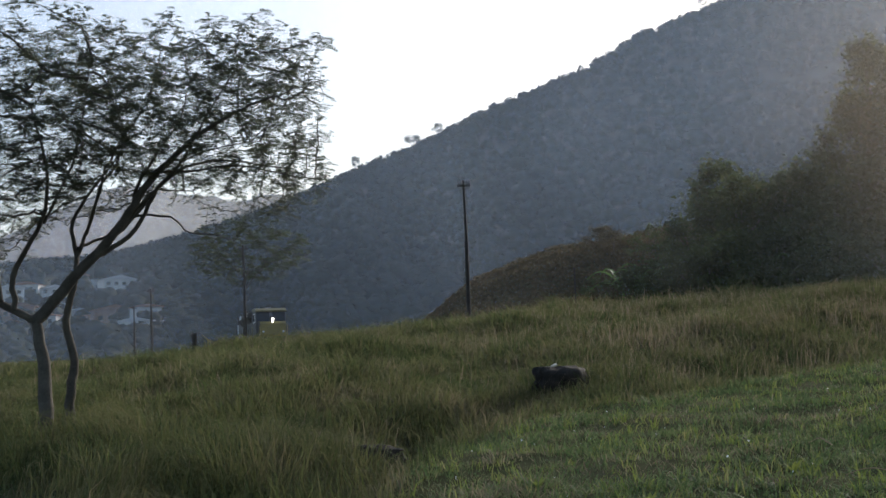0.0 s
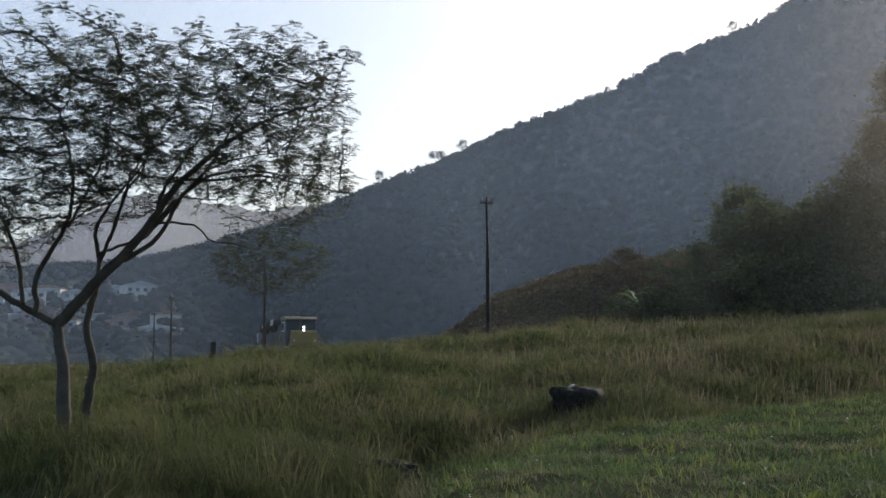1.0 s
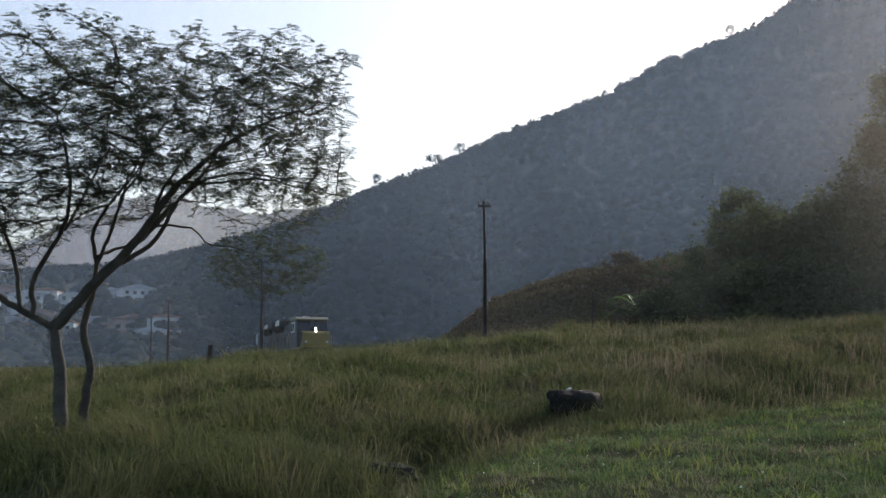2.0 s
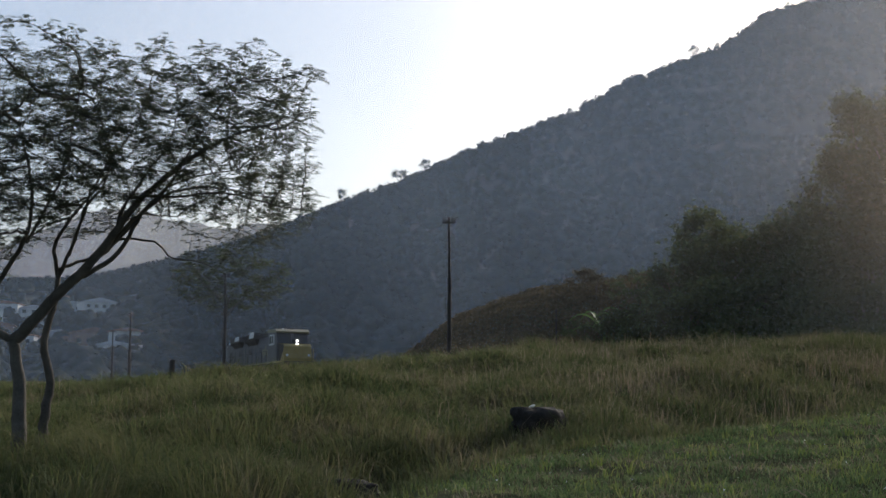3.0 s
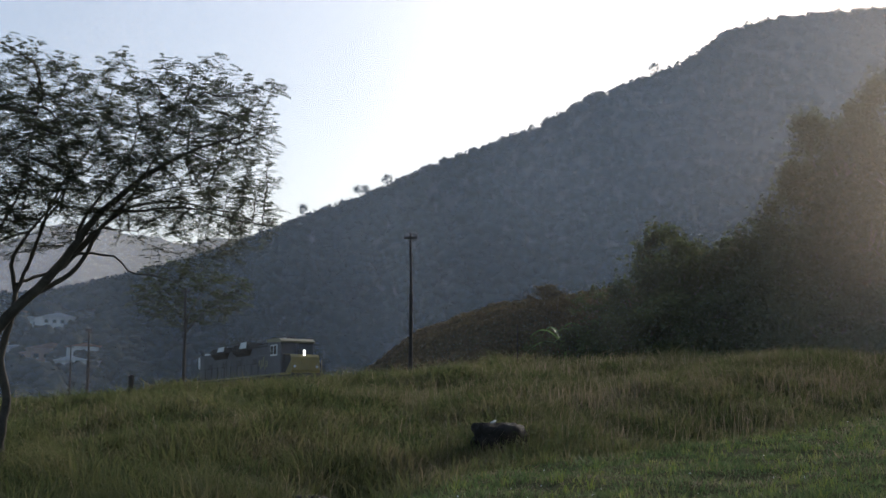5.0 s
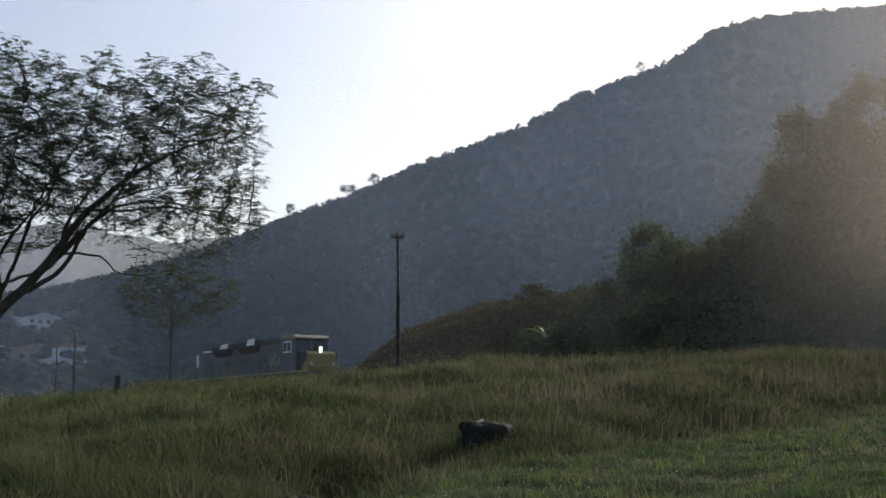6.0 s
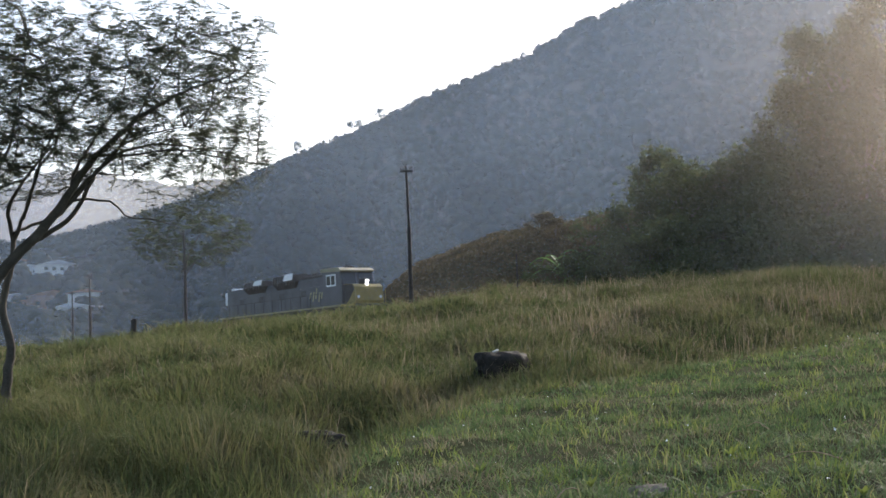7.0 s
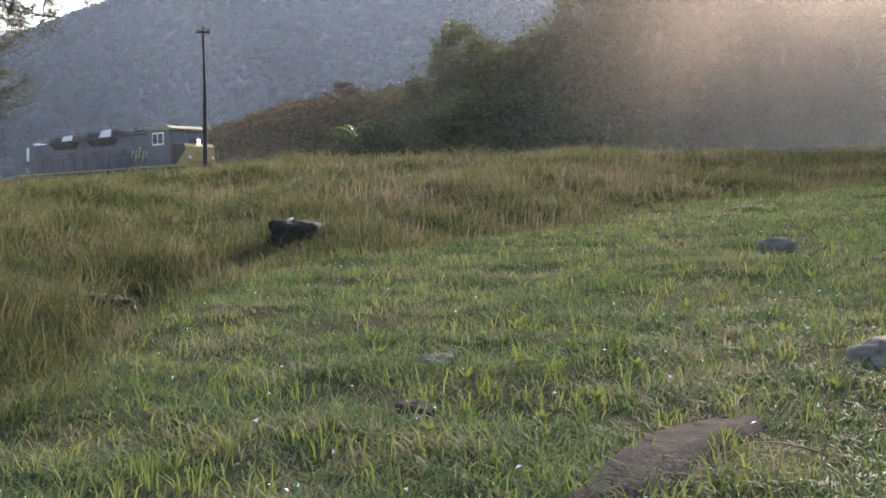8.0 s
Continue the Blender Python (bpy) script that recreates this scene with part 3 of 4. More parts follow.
    P("cab_roof", prism(bmesh.new(), [(-2.75, 4.36), (0.2, 4.22), (0.26, 4.34), (-0.2, 4.56), (-2.75, 4.6)], -1.47, 1.47), M_VISOR, lo, "faded yellow cab roof with overhanging visor")
    for y in (-0.74, 0.74):
        w = bmesh.new()
        n = Vector((0.96, 0, 0.28))
        q = [(0.245, y - 0.6, 3.28), (0.245, y + 0.6, 3.28), (-0.03, y + 0.6, 4.22), (-0.03, y - 0.6, 4.22)]
        lo_v = [w.verts.new(Vector(p) + n * 0.012) for p in q]
        hi_v = [w.verts.new(Vector(p) + n * 0.04) for p in q]
        w.faces.new(hi_v)
        for i in range(4):
            w.faces.new((lo_v[i], lo_v[(i + 1) % 4], hi_v[(i + 1) % 4], hi_v[i]))
        bmesh.ops.recalc_face_normals(w, faces=w.faces[:])
        P("windshield", w, M_PANE, cab, "dark windscreen pane")
    for y in (-1.43, 1.43):
        fr = P("side_window_frame", box(bmesh.new(), -2.0, -0.6, y - 0.03, y + 0.03, 3.2, 4.1, 0.03), M_WHITE, cab, "white side window frame")
        for x0, x1 in ((-1.9, -1.36), (-1.24, -0.7)):
            P("pane", box(bmesh.new(), x0, x1, y - 0.045, y + 0.045, 3.32, 4.0, 0.01), M_PANE, fr)
        P("cab_side_panel", box(bmesh.new(), -2.4, 0.1, y - 0.015, y + 0.015, 1.75, 3.05, 0.01), M_GREY, cab)
    # nose
    nose = P("nose", prism(bmesh.new(), [(0.25, 1.7), (1.75, 1.7), (1.85, 2.0), (1.7, 3.0), (1.45, 3.22), (0.25, 3.27)], -1.2, 1.2), M_YELLOW, lo, "yellow painted short nose")
    P("nose_door", box(bmesh.new(), 1.74, 1.8, -0.35, 0.35, 1.8, 2.85, 0.02), M_YELLOW, nose)
    P("nose_stripe", prism(bmesh.new(), [(0.27, 1.75), (0.5, 1.75), (1.62, 2.75), (1.6, 3.0), (1.4, 3.2), (0.27, 3.24)], -1.215, -1.203), M_DARK, nose, "dark slanting stripe")
    P("anticlimber", box(bmesh.new(), 1.85, 2.1, -1.35, 1.35, 1.35, 1.75, 0.04), M_DARK)
    P("front_sill", box(bmesh.new(), 0.1, 1.95, -1.46, 1.46, 1.62, 1.78, 0.02), M_YELLOW, lo, "yellow front platform edge")
    P("snow_plow", prism(bmesh.new(), [(1.7, 1.1), (2.05, 1.1), (2.35, 0.15), (1.9, 0.15)], -1.3, 1.3), M_DARK)
    P("coupler", rod(bmesh.new(), (2.0, 0, 0.9), (2.7, 0, 0.9), 0.13), M_DARK)
    # headlight: dark housing with two stacked lamps
    hl = P("headlight", box(bmesh.new(), 0.7, 1.5, -0.26, 0.26, 2.95, 3.66, 0.1), M_DARK, lo, "dark headlight housing")
    for z in (3.2, 3.45):
        P("lamp", rod(bmesh.new(), (1.48, 0, z), (1.55, 0, z), 0.1, 0.09, 14), M_LAMP, hl, "lit headlight lamp")
    for y in (-0.95, 0.95):
        P("marker_light", rod(bmesh.new(), (1.78, y, 2.25), (1.88, y, 2.25), 0.1), M_PALE, nose)
    for k in range(3):
        P("horn", rod(bmesh.new(), (-1.6, -0.25 + 0.25 * k, 4.68), (-0.9, -0.25 + 0.25 * k, 4.72), 0.03, 0.09), M_DARK)
    P("antenna_dome", box(bmesh.new(), -2.4, -1.9, -0.3, 0.3, 4.58, 4.74, 0.06), M_PALE)
    # rails and posts
    for y in (-1.45, 1.45):
        for i in range(12):
            x = -20.5 + i * 1.6
            P("handrail_post", rod(bmesh.new(), (x, y, 1.75), (x, y, 2.75), 0.02, seg=6), M_DARK)
        P("handrail", rod(bmesh.new(), (-20.5, y, 2.75), (-2.9, y, 2.75), 0.02, seg=6), M_DARK)
        P("front_handrail", rod(bmesh.new(), (1.95, y * 0.9, 1.75), (1.95, y * 0.9, 2.8), 0.025, seg=6), M_YELLOW)
        for z in (0.5, 0.85, 1.2):
            P("step", box(bmesh.new(), 1.2, 1.8, y - 0.12, y + 0.12, z, z + 0.05), M_DARK)
    tank = P("fuel_tank", box(bmesh.new(), -12.4, -7.0, -1.3, 1.3, 0.35, 1.1, 0.15), M_DARK)
    wheels = []
    for cx in (-3.4, -16.6):
        for y in (-1.0, 1.0):
            P("truck_frame", prism(bmesh.new(), [(cx - 2.4, 0.55), (cx + 2.4, 0.55), (cx + 2.4, 0.9), (cx + 1.2, 1.0), (cx - 1.2, 1.0), (cx - 2.4, 0.9)], y - 0.08, y + 0.08), M_DARK)
        for dx in (-1.85, 0.0, 1.85):
            bm = rod(bmesh.new(), (0, -0.6, 0), (0, 0.6, 0), 0.09)
            for y in (-0.53, 0.53):
                rod(bm, (0, y - 0.06, 0), (0, y + 0.06, 0), 0.51, seg=24)
                for k in range(4):
                    a = k * math.pi / 2
                    box(bm, 0.28 * math.cos(a) - 0.05, 0.28 * math.cos(a) + 0.05, y - 0.075, y + 0.075, 0.28 * math.sin(a) - 0.05, 0.28 * math.sin(a) + 0.05)
            w = P("wheelset", bm, M_RAIL)
            w.matrix_basis = pose(cx + dx, 0, 0.51)
            wheels.append((w, cx + dx))
    return lo, wheels


LOCO, WHEELS = locomotive()


# ---- poles and posts ----
def utility_pole(az, d, top, base, thick=0.13, arm=1.2):
    x, y = polar(az, d)
    z0 = float(land(x, y))
    zt, zs = EYE + d * rise(top), EYE + d * rise(base)
    p = tagged(new("utility_pole"), "dark weathered wooden utility pole beside the railway", "utility pole", "railway poles")
    p.matrix_basis = pose(x, y, z0 - 0.3, 0, 0, -az)
    h = zt - z0 + 0.3
    hs = zs - z0 + 0.3
    part("lower_shaft", rod(rod(bmesh.new(), (0, 0, 0), (0.03, 0, hs), thick * 1.6, thick * 1.25, 12), (0.03, 0, hs - 0.05), (0.03, 0, hs), thick * 1.3, thick * 1.3, 12), M_POLE, p)
    part("upper_shaft", rod(bmesh.new(), (0.03, 0, hs), (-0.02, 0, h), thick, thick * 0.7, 12), M_POLE, p)
    a = part("crossarm", box(bmesh.new(), -arm / 2, arm / 2, -0.06, 0.06, h - 0.42, h - 0.3, 0.01), M_POLE, p)
    for k in (-0.42, -0.2, 0.25, 0.42):
        bm = rod(bmesh.new(), (arm * k, 0, h - 0.3), (arm * k, 0, h - 0.12), 0.025, seg=6)
        rod(bm, (arm * k, 0, h - 0.16), (arm * k, 0, h - 0.04), 0.05, 0.03, 8)
        part("insulator", bm, M_DARK, a)
    for z in (hs - 0.1, hs - 0.6):
        part("splice_band", rod(bmesh.new(), (0.03, 0, z), (0.03, 0, z + 0.06), thick * 1.45, seg=12), M_DARK, p)
    return p


utility_pole(-1.33, 82, 9.03, 6.2, 0.1, 0.9)
utility_pole(-11.6, 120, 6.35, 4.3, 0.12, 0.9)
utility_pole(-15.75, 165, 4.45, 3.0, 0.14, 0.9)
utility_pole(-16.5, 200, 3.7, 2.7, 0.12, 0.9)


def fence_post(az, d, h, r=0.08, lean=0.0):
    x, y = polar(az, d)
    bm = bmesh.new()
    rod(bm, (0, 0, -0.3), (lean * h, 0, h), r, r * 0.85, 9)
    for v in bm.verts:
        v.co += Vector((random.uniform(-1, 1), random.uniform(-1, 1), random.uniform(-1, 1))) * r * 0.18
    p = part("fence_post", bm, M_POLE)
    p.matrix_basis = pose(x, y, float(land(x, y)), 0, 0, random.uniform(0, 360))
    return tagged(p, "short rough wooden fence post standing in grass", "fence post", "field fence posts")


for az, d, h, r in ((-13.9, 58, 1.3, 0.12), (3.6, 57, 2.0, 0.035)):
    fence_post(az, d, h, r, random.uniform(-0.04, 0.04))


# ---- the big tree ----
def tubes(paths, sides=6):
    """Tapered tubes along polylines of points with radii."""
    V, F, o = [], [], 0
    for P, R in paths:
        P = np.asarray(P, float)
        T = np.gradient(P, axis=0)
        T /= np.linalg.norm(T, axis=1, keepdims=True) + 1e-9
        a = np.cross(T, (0.31, 0.9, 0.21))
        a /= np.linalg.norm(a, axis=1, keepdims=True) + 1e-9
        b = np.cross(T, a)
        ang = np.arange(sides) * 2 * np.pi / sides
        ring = P[:, None] + (a[:, None] * np.cos(ang)[None, :, None] + b[:, None] * np.sin(ang)[None, :, None]) * np.asarray(R)[:, None, None]
        V.append(ring.reshape(-1, 3))
        n = len(P)
        i, j = np.meshgrid(np.arange(n - 1), np.arange(sides), indexing="ij")
        q = np.stack([i * sides + j, i * sides + (j + 1) % sides, (i + 1) * sides + (j + 1) % sides, (i + 1) * sides + j], -1).reshape(-1, 4)
        F.append(q + o)
        o += n * sides
    return np.vstack(V), np.vstack(F)


def smooth_line(pts, step=0.2):
    """A curve through points, cut in even steps."""
    p = np.asarray(pts, float)
    for _ in range(2):
        q = [p[0]]
        for a, b in zip(p[:-1], p[1:]):
            q += [a * 0.75 + b * 0.25, a * 0.25 + b * 0.75]
        p = np.array(q + [p[-1]])
    L = np.concatenate([[0], np.cumsum(np.linalg.norm(np.diff(p, axis=0), axis=1))])
    s = np.linspace(0, L[-1], max(3, int(L[-1] / step)))
    return np.stack([np.interp(s, L, p[:, k]) for k in range(3)], -1)


def grow(nodes, parent, goals, step=0.18, reach=1.3, kill=0.22, rounds=80):
    """Branches that grow from nodes towards goal points."""
    nodes, parent, goals = list(nodes), list(parent), np.asarray(goals)
    near_i = np.zeros(len(goals), int)
    near_d = np.full(len(goals), 1e9)

    def update(start):
        P = np.asarray(nodes[start:])
        if not len(P):
            return
        D = np.linalg.norm(goals[:, None] - P[None], axis=2)
        k = D.argmin(1)
        d = D[np.arange(len(goals)), k]
        better = d < near_d
        near_d[better], near_i[better] = d[better], k[better] + start
    update(0)
    live = np.ones(len(goals), bool)
    for r in range(rounds):
        act = live & (near_d < reach + (6 if r < 12 else 0))
        if not act.any():
            break
        start = len(nodes)
        for i in np.unique(near_i[act]):
            g = goals[act & (near_i == i)]
            d = g - nodes[i]
            d = (d / (np.linalg.norm(d, axis=1, keepdims=True) + 1e-9)).mean(0) + rng.normal(0, 0.12, 3)
            nodes.append(nodes[i] + d / (np.linalg.norm(d) + 1e-9) * step)
            parent.append(i)
        update(start)
        live &= near_d > kill
    return np.array(nodes), np.array(parent)


def fronds(tips, dirs, per, length, pairs, leaf, flat=0.45):
    """Feathery leaves: a drooping rib with leaflets on both sides."""
    n = len(tips) * per
    p = np.repeat(tips, per, 0) + rng.normal(0, 0.05, (n, 3))
    d = np.repeat(dirs, per, 0) * 0.6 + rng.normal(0, 0.75, (n, 3)) * (1, 1, 0.22)
    d /= np.linalg.norm(d, axis=1, keepdims=True)
    d[:, 2] *= flat
    side = np.cross(d, (0, 0, 1.0)) + rng.normal(0, 0.5, (n, 3)) * (1, 1, flat * 2)
    side /= np.linalg.norm(side, axis=1, keepdims=True) + 1e-9
    L = length * rng.uniform(0.6, 1.25, n)
    u = (np.arange(pairs) + 0.5) / pairs
    c = p[:, None] + d[:, None] * (L[:, None] * u[None])[..., None]
    c[..., 2] -= (L[:, None] * 0.2 * u[None] ** 2)
    out = []
    for sgn in (-1, 1):
        w = leaf * (1 - 0.55 * np.abs(u - 0.4))[None, :, None]
        tip = c + (side[:, None] * sgn + d[:, None] * 0.45) * w + rng.normal(0, leaf * 0.12, c.shape)
        back = d[:, None] * (L[:, None, None] / pairs * 0.42)
        out.append(np.stack([c - back, c + back, tip], 2).reshape(-1, 3, 3))
    V = np.concatenate(out).reshape(-1, 3)
    return V, np.arange(len(V)).reshape(-1, 3)


def big_tree():
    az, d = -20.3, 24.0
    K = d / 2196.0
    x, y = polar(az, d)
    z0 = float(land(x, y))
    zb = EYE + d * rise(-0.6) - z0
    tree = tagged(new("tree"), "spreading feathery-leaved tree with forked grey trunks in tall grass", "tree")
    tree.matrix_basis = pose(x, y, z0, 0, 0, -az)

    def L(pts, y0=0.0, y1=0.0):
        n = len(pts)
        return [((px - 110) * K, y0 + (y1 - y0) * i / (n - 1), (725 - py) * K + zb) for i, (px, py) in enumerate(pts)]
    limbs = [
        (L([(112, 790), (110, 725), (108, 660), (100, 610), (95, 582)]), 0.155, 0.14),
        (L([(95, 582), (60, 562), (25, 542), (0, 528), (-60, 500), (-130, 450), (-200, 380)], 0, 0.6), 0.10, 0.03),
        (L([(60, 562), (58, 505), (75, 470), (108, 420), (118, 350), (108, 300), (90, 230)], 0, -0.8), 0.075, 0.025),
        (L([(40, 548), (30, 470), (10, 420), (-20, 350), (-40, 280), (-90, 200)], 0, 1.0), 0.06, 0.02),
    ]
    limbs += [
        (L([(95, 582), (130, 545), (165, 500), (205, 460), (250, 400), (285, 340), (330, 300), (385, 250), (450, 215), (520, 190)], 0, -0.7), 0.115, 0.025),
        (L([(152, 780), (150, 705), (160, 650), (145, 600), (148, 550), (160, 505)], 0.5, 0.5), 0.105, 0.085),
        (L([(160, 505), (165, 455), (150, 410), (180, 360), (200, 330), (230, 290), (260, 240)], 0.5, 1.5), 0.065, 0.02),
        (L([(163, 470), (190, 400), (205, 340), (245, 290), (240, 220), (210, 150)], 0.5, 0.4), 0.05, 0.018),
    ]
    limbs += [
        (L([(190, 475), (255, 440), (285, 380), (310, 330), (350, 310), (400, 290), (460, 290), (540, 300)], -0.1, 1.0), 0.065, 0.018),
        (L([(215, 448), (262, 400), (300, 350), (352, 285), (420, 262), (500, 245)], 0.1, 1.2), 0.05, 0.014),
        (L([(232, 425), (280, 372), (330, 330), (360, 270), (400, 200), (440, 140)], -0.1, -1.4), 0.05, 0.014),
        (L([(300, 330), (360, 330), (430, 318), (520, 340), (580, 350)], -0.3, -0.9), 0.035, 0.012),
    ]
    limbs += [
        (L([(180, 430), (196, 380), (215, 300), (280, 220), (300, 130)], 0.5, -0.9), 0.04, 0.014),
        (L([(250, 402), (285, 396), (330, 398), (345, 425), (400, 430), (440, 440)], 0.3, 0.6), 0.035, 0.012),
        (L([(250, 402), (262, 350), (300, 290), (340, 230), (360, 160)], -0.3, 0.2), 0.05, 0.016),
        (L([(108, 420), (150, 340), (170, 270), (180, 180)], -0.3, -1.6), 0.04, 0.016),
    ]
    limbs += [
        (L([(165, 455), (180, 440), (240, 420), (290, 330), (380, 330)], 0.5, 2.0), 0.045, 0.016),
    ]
    paths, nodes, parent = [], [], []
    for pts, r0, r1 in limbs:
        P = smooth_line(pts, 0.18)
        P[1:-1] += rng.normal(0, 0.012, (len(P) - 2, 3))
        slim = 1.0 if r0 > 0.1 else 0.78
        paths.append((P, np.linspace(r0 * slim, r1 * 0.7, len(P))))
        o = len(nodes)
        k = len(P) // 2 if r0 < 0.1 else int(len(P) * 0.55)
        k = len(P) if pts[0][2] < 0 else k
        for i in range(k, len(P)):
            nodes.append(P[i])
            parent.append(o + i - k - 1 if i > k else -1)
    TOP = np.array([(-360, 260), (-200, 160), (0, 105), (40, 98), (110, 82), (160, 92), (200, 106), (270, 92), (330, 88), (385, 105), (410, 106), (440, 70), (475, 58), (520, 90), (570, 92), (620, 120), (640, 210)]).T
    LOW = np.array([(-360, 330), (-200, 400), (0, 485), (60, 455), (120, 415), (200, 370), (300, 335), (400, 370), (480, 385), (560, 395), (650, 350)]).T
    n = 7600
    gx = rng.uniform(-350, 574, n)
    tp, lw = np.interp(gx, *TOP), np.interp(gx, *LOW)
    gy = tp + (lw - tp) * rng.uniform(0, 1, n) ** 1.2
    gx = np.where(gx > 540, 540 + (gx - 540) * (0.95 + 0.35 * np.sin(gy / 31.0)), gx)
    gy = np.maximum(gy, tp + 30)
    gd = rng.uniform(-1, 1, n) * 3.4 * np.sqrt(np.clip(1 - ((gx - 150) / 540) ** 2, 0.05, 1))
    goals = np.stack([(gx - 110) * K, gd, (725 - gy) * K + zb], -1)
    # foliage lies in flat layers that bow down outwards
    bow = 0.035 * (goals[:, 0] - 0.6) ** 2 + 0.16 * wob(goals[:, 0] * 1.3, goals[:, 1] * 1.1, 2.0)
    q = (goals[:, 2] + bow) / 0.3
    goals[:, 2] = (np.round(q) + (q - np.round(q)) * 0.3) * 0.3 - bow
    lump = wob(goals[:, 0] * 1.5, goals[:, 2] * 3.4 + goals[:, 1], 6.0)
    goals = goals[lump > -0.45]
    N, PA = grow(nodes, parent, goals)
    w = np.zeros(len(N))
    has = np.zeros(len(N), bool)
    has[PA[PA >= 0]] = True
    w[~has] = 1
    for i in range(len(N) - 1, -1, -1):
        if PA[i] >= 0:
            w[PA[i]] += w[i]
    rad = np.clip(0.0055 * np.sqrt(w), 0.005, 0.04)
    start = len(nodes)
    seg = [(np.array([N[PA[i]], N[i]]), np.array([max(rad[i], min(rad[PA[i]], rad[i] * 1.3)), rad[i]])) for i in range(start, len(N))]
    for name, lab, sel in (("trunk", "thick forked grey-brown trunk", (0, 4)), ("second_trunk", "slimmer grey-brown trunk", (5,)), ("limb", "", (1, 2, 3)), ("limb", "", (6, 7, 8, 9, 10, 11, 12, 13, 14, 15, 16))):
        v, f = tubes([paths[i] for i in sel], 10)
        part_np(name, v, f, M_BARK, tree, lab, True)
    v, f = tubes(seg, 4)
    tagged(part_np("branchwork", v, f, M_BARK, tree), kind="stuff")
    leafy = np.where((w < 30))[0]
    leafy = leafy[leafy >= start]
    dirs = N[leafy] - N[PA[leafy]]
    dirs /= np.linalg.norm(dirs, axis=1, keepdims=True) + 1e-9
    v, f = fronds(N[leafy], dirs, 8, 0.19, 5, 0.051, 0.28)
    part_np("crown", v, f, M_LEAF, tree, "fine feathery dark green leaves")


big_tree()


# ---- bushy trees on the rise ----
def bushy_tree(name, h, r, clumps, per, size, mat, label, low=0.25):
    t = tagged(new(name), label, "tree")
    top = np.array([0.0, 0, h * 0.55])
    paths = [(smooth_line([(0, 0, -0.3), (r * 0.06, 0, h * 0.25), top], 0.4), None)]
    C = []
    for i in range(clumps):
        u = rng.normal(size=3)
        u /= np.linalg.norm(u)
        c = np.array([0, 0, h * (0.5 + low / 2)]) + u * np.array([r, r, h * (0.5 - low / 2)]) * rng.uniform(0.45, 1.0) ** 0.6
        C.append(c)
        if i % 2 == 0:
            s = np.array([0, 0, h * rng.uniform(0.15, 0.5)])
            paths.append((smooth_line([s, s * 0.4 + c * 0.6 - (0, 0, h * 0.04), c], 0.5), None))
    paths = [(P, np.linspace(0.035 * h * (1 if k == 0 else 0.3), 0.012, len(P))) for k, (P, _) in enumerate(paths)]
    v, f = tubes(paths, 6)
    part_np("trunk", v, f, M_BARK, t, "", True)
    C = np.repeat(np.array(C), per, 0)
    pts = C + rng.normal(0, 1, C.shape) * (r * 0.16, r * 0.16, h * 0.055) * rng.uniform(0.6, 1.5, (len(C), 1))
    v, f = leaf_tris(pts, size, 0.7)
    part_np("crown", v, f, mat, t)
    return t


TREES = [bushy_tree("bushy_tree", 6.5, 2.6, 26, 110, 0.3, M_SHRUB, "dark green bushy tree on the rise beyond the field"),
         bushy_tree("bushy_tree", 5.0, 2.4, 22, 110, 0.27, M_SHRUB, "rounded dark green bushy tree on the rise"),
         bushy_tree("bushy_tree", 8.5, 3.2, 34, 110, 0.32, M_SHRUB, "tall leafy dark green tree on the rise", 0.15),
         bushy_tree("shrub", 2.6, 1.7, 14, 90, 0.15, M_SCRUB, "brownish dry shrub on the rise behind the field", 0.05),
         bushy_tree("shrub", 3.4, 1.9, 16, 90, 0.16, M_SHRUB, "dark green shrub on the rise behind the field", 0.05)]
TREES.append(bushy_tree("bushy_tree", 12.0, 3.6, 46, 120, 0.32, M_SHRUB, "tall dense dark green tree towering over the rise", 0.12))
used = set()


def plant(k, az, d, turn):
    x, y = polar(az, d)
    m = pose(x, y, float(land(x, y)) - 0.1, 0, 0, turn)
    if k in used:
        return copy_thing(TREES[k], m)
    used.add(k)
    TREES[k].matrix_basis = m
    return TREES[k]


NEAR_TREES = [(0, 9.3, 92), (0, 10.5, 95), (1, 8.2, 90), (2, 11.2, 104), (1, 11.8, 92), (0, 12.6, 97), (1, 13.6, 94), (0, 14.2, 100), (2, 15.4, 98), (2, 16.2, 104), (2, 17.2, 100), (2, 18.3, 108)]
MIDDLE_TREES = [(0, 17.4, 92), (2, 19.3, 104), (2, 20.6, 110), (0, 20.0, 94), (2, 21.8, 106), (0, 22.6, 96), (2, 23.4, 108), (2, 24.8, 104), (0, 25.6, 94), (2, 26.6, 108), (2, 28.0, 102), (2, 29.6, 108)]
OUTER_TREES = [(0, 28.8, 94), (2, 31.0, 104), (2, 33.0, 106), (1, 15.6, 90), (1, 19.0, 89), (1, 23.6, 89), (1, 27.2, 90), (1, 7.3, 96), (0, 11.3, 108), (0, 12.0, 110), (0, 13.2, 111), (0, 14.2, 110), (2, 15.1, 105), (5, 17.3, 116), (5, 18.8, 113), (5, 20.6, 115), (2, 10.6, 110), (1, 8.9, 100), (0, 9.2, 103), (2, 16.0, 108), (0, 15.0, 93), (0, 10.9, 97)]
for k, az, d in NEAR_TREES + MIDDLE_TREES + OUTER_TREES:
    plant(k, az, d, random.uniform(0, 360))
for i in range(90):
    az = random.uniform(4.5, 32)
    plant(random.choice((3, 3, 4)), az, random.uniform(88, 116), random.uniform(0, 360))


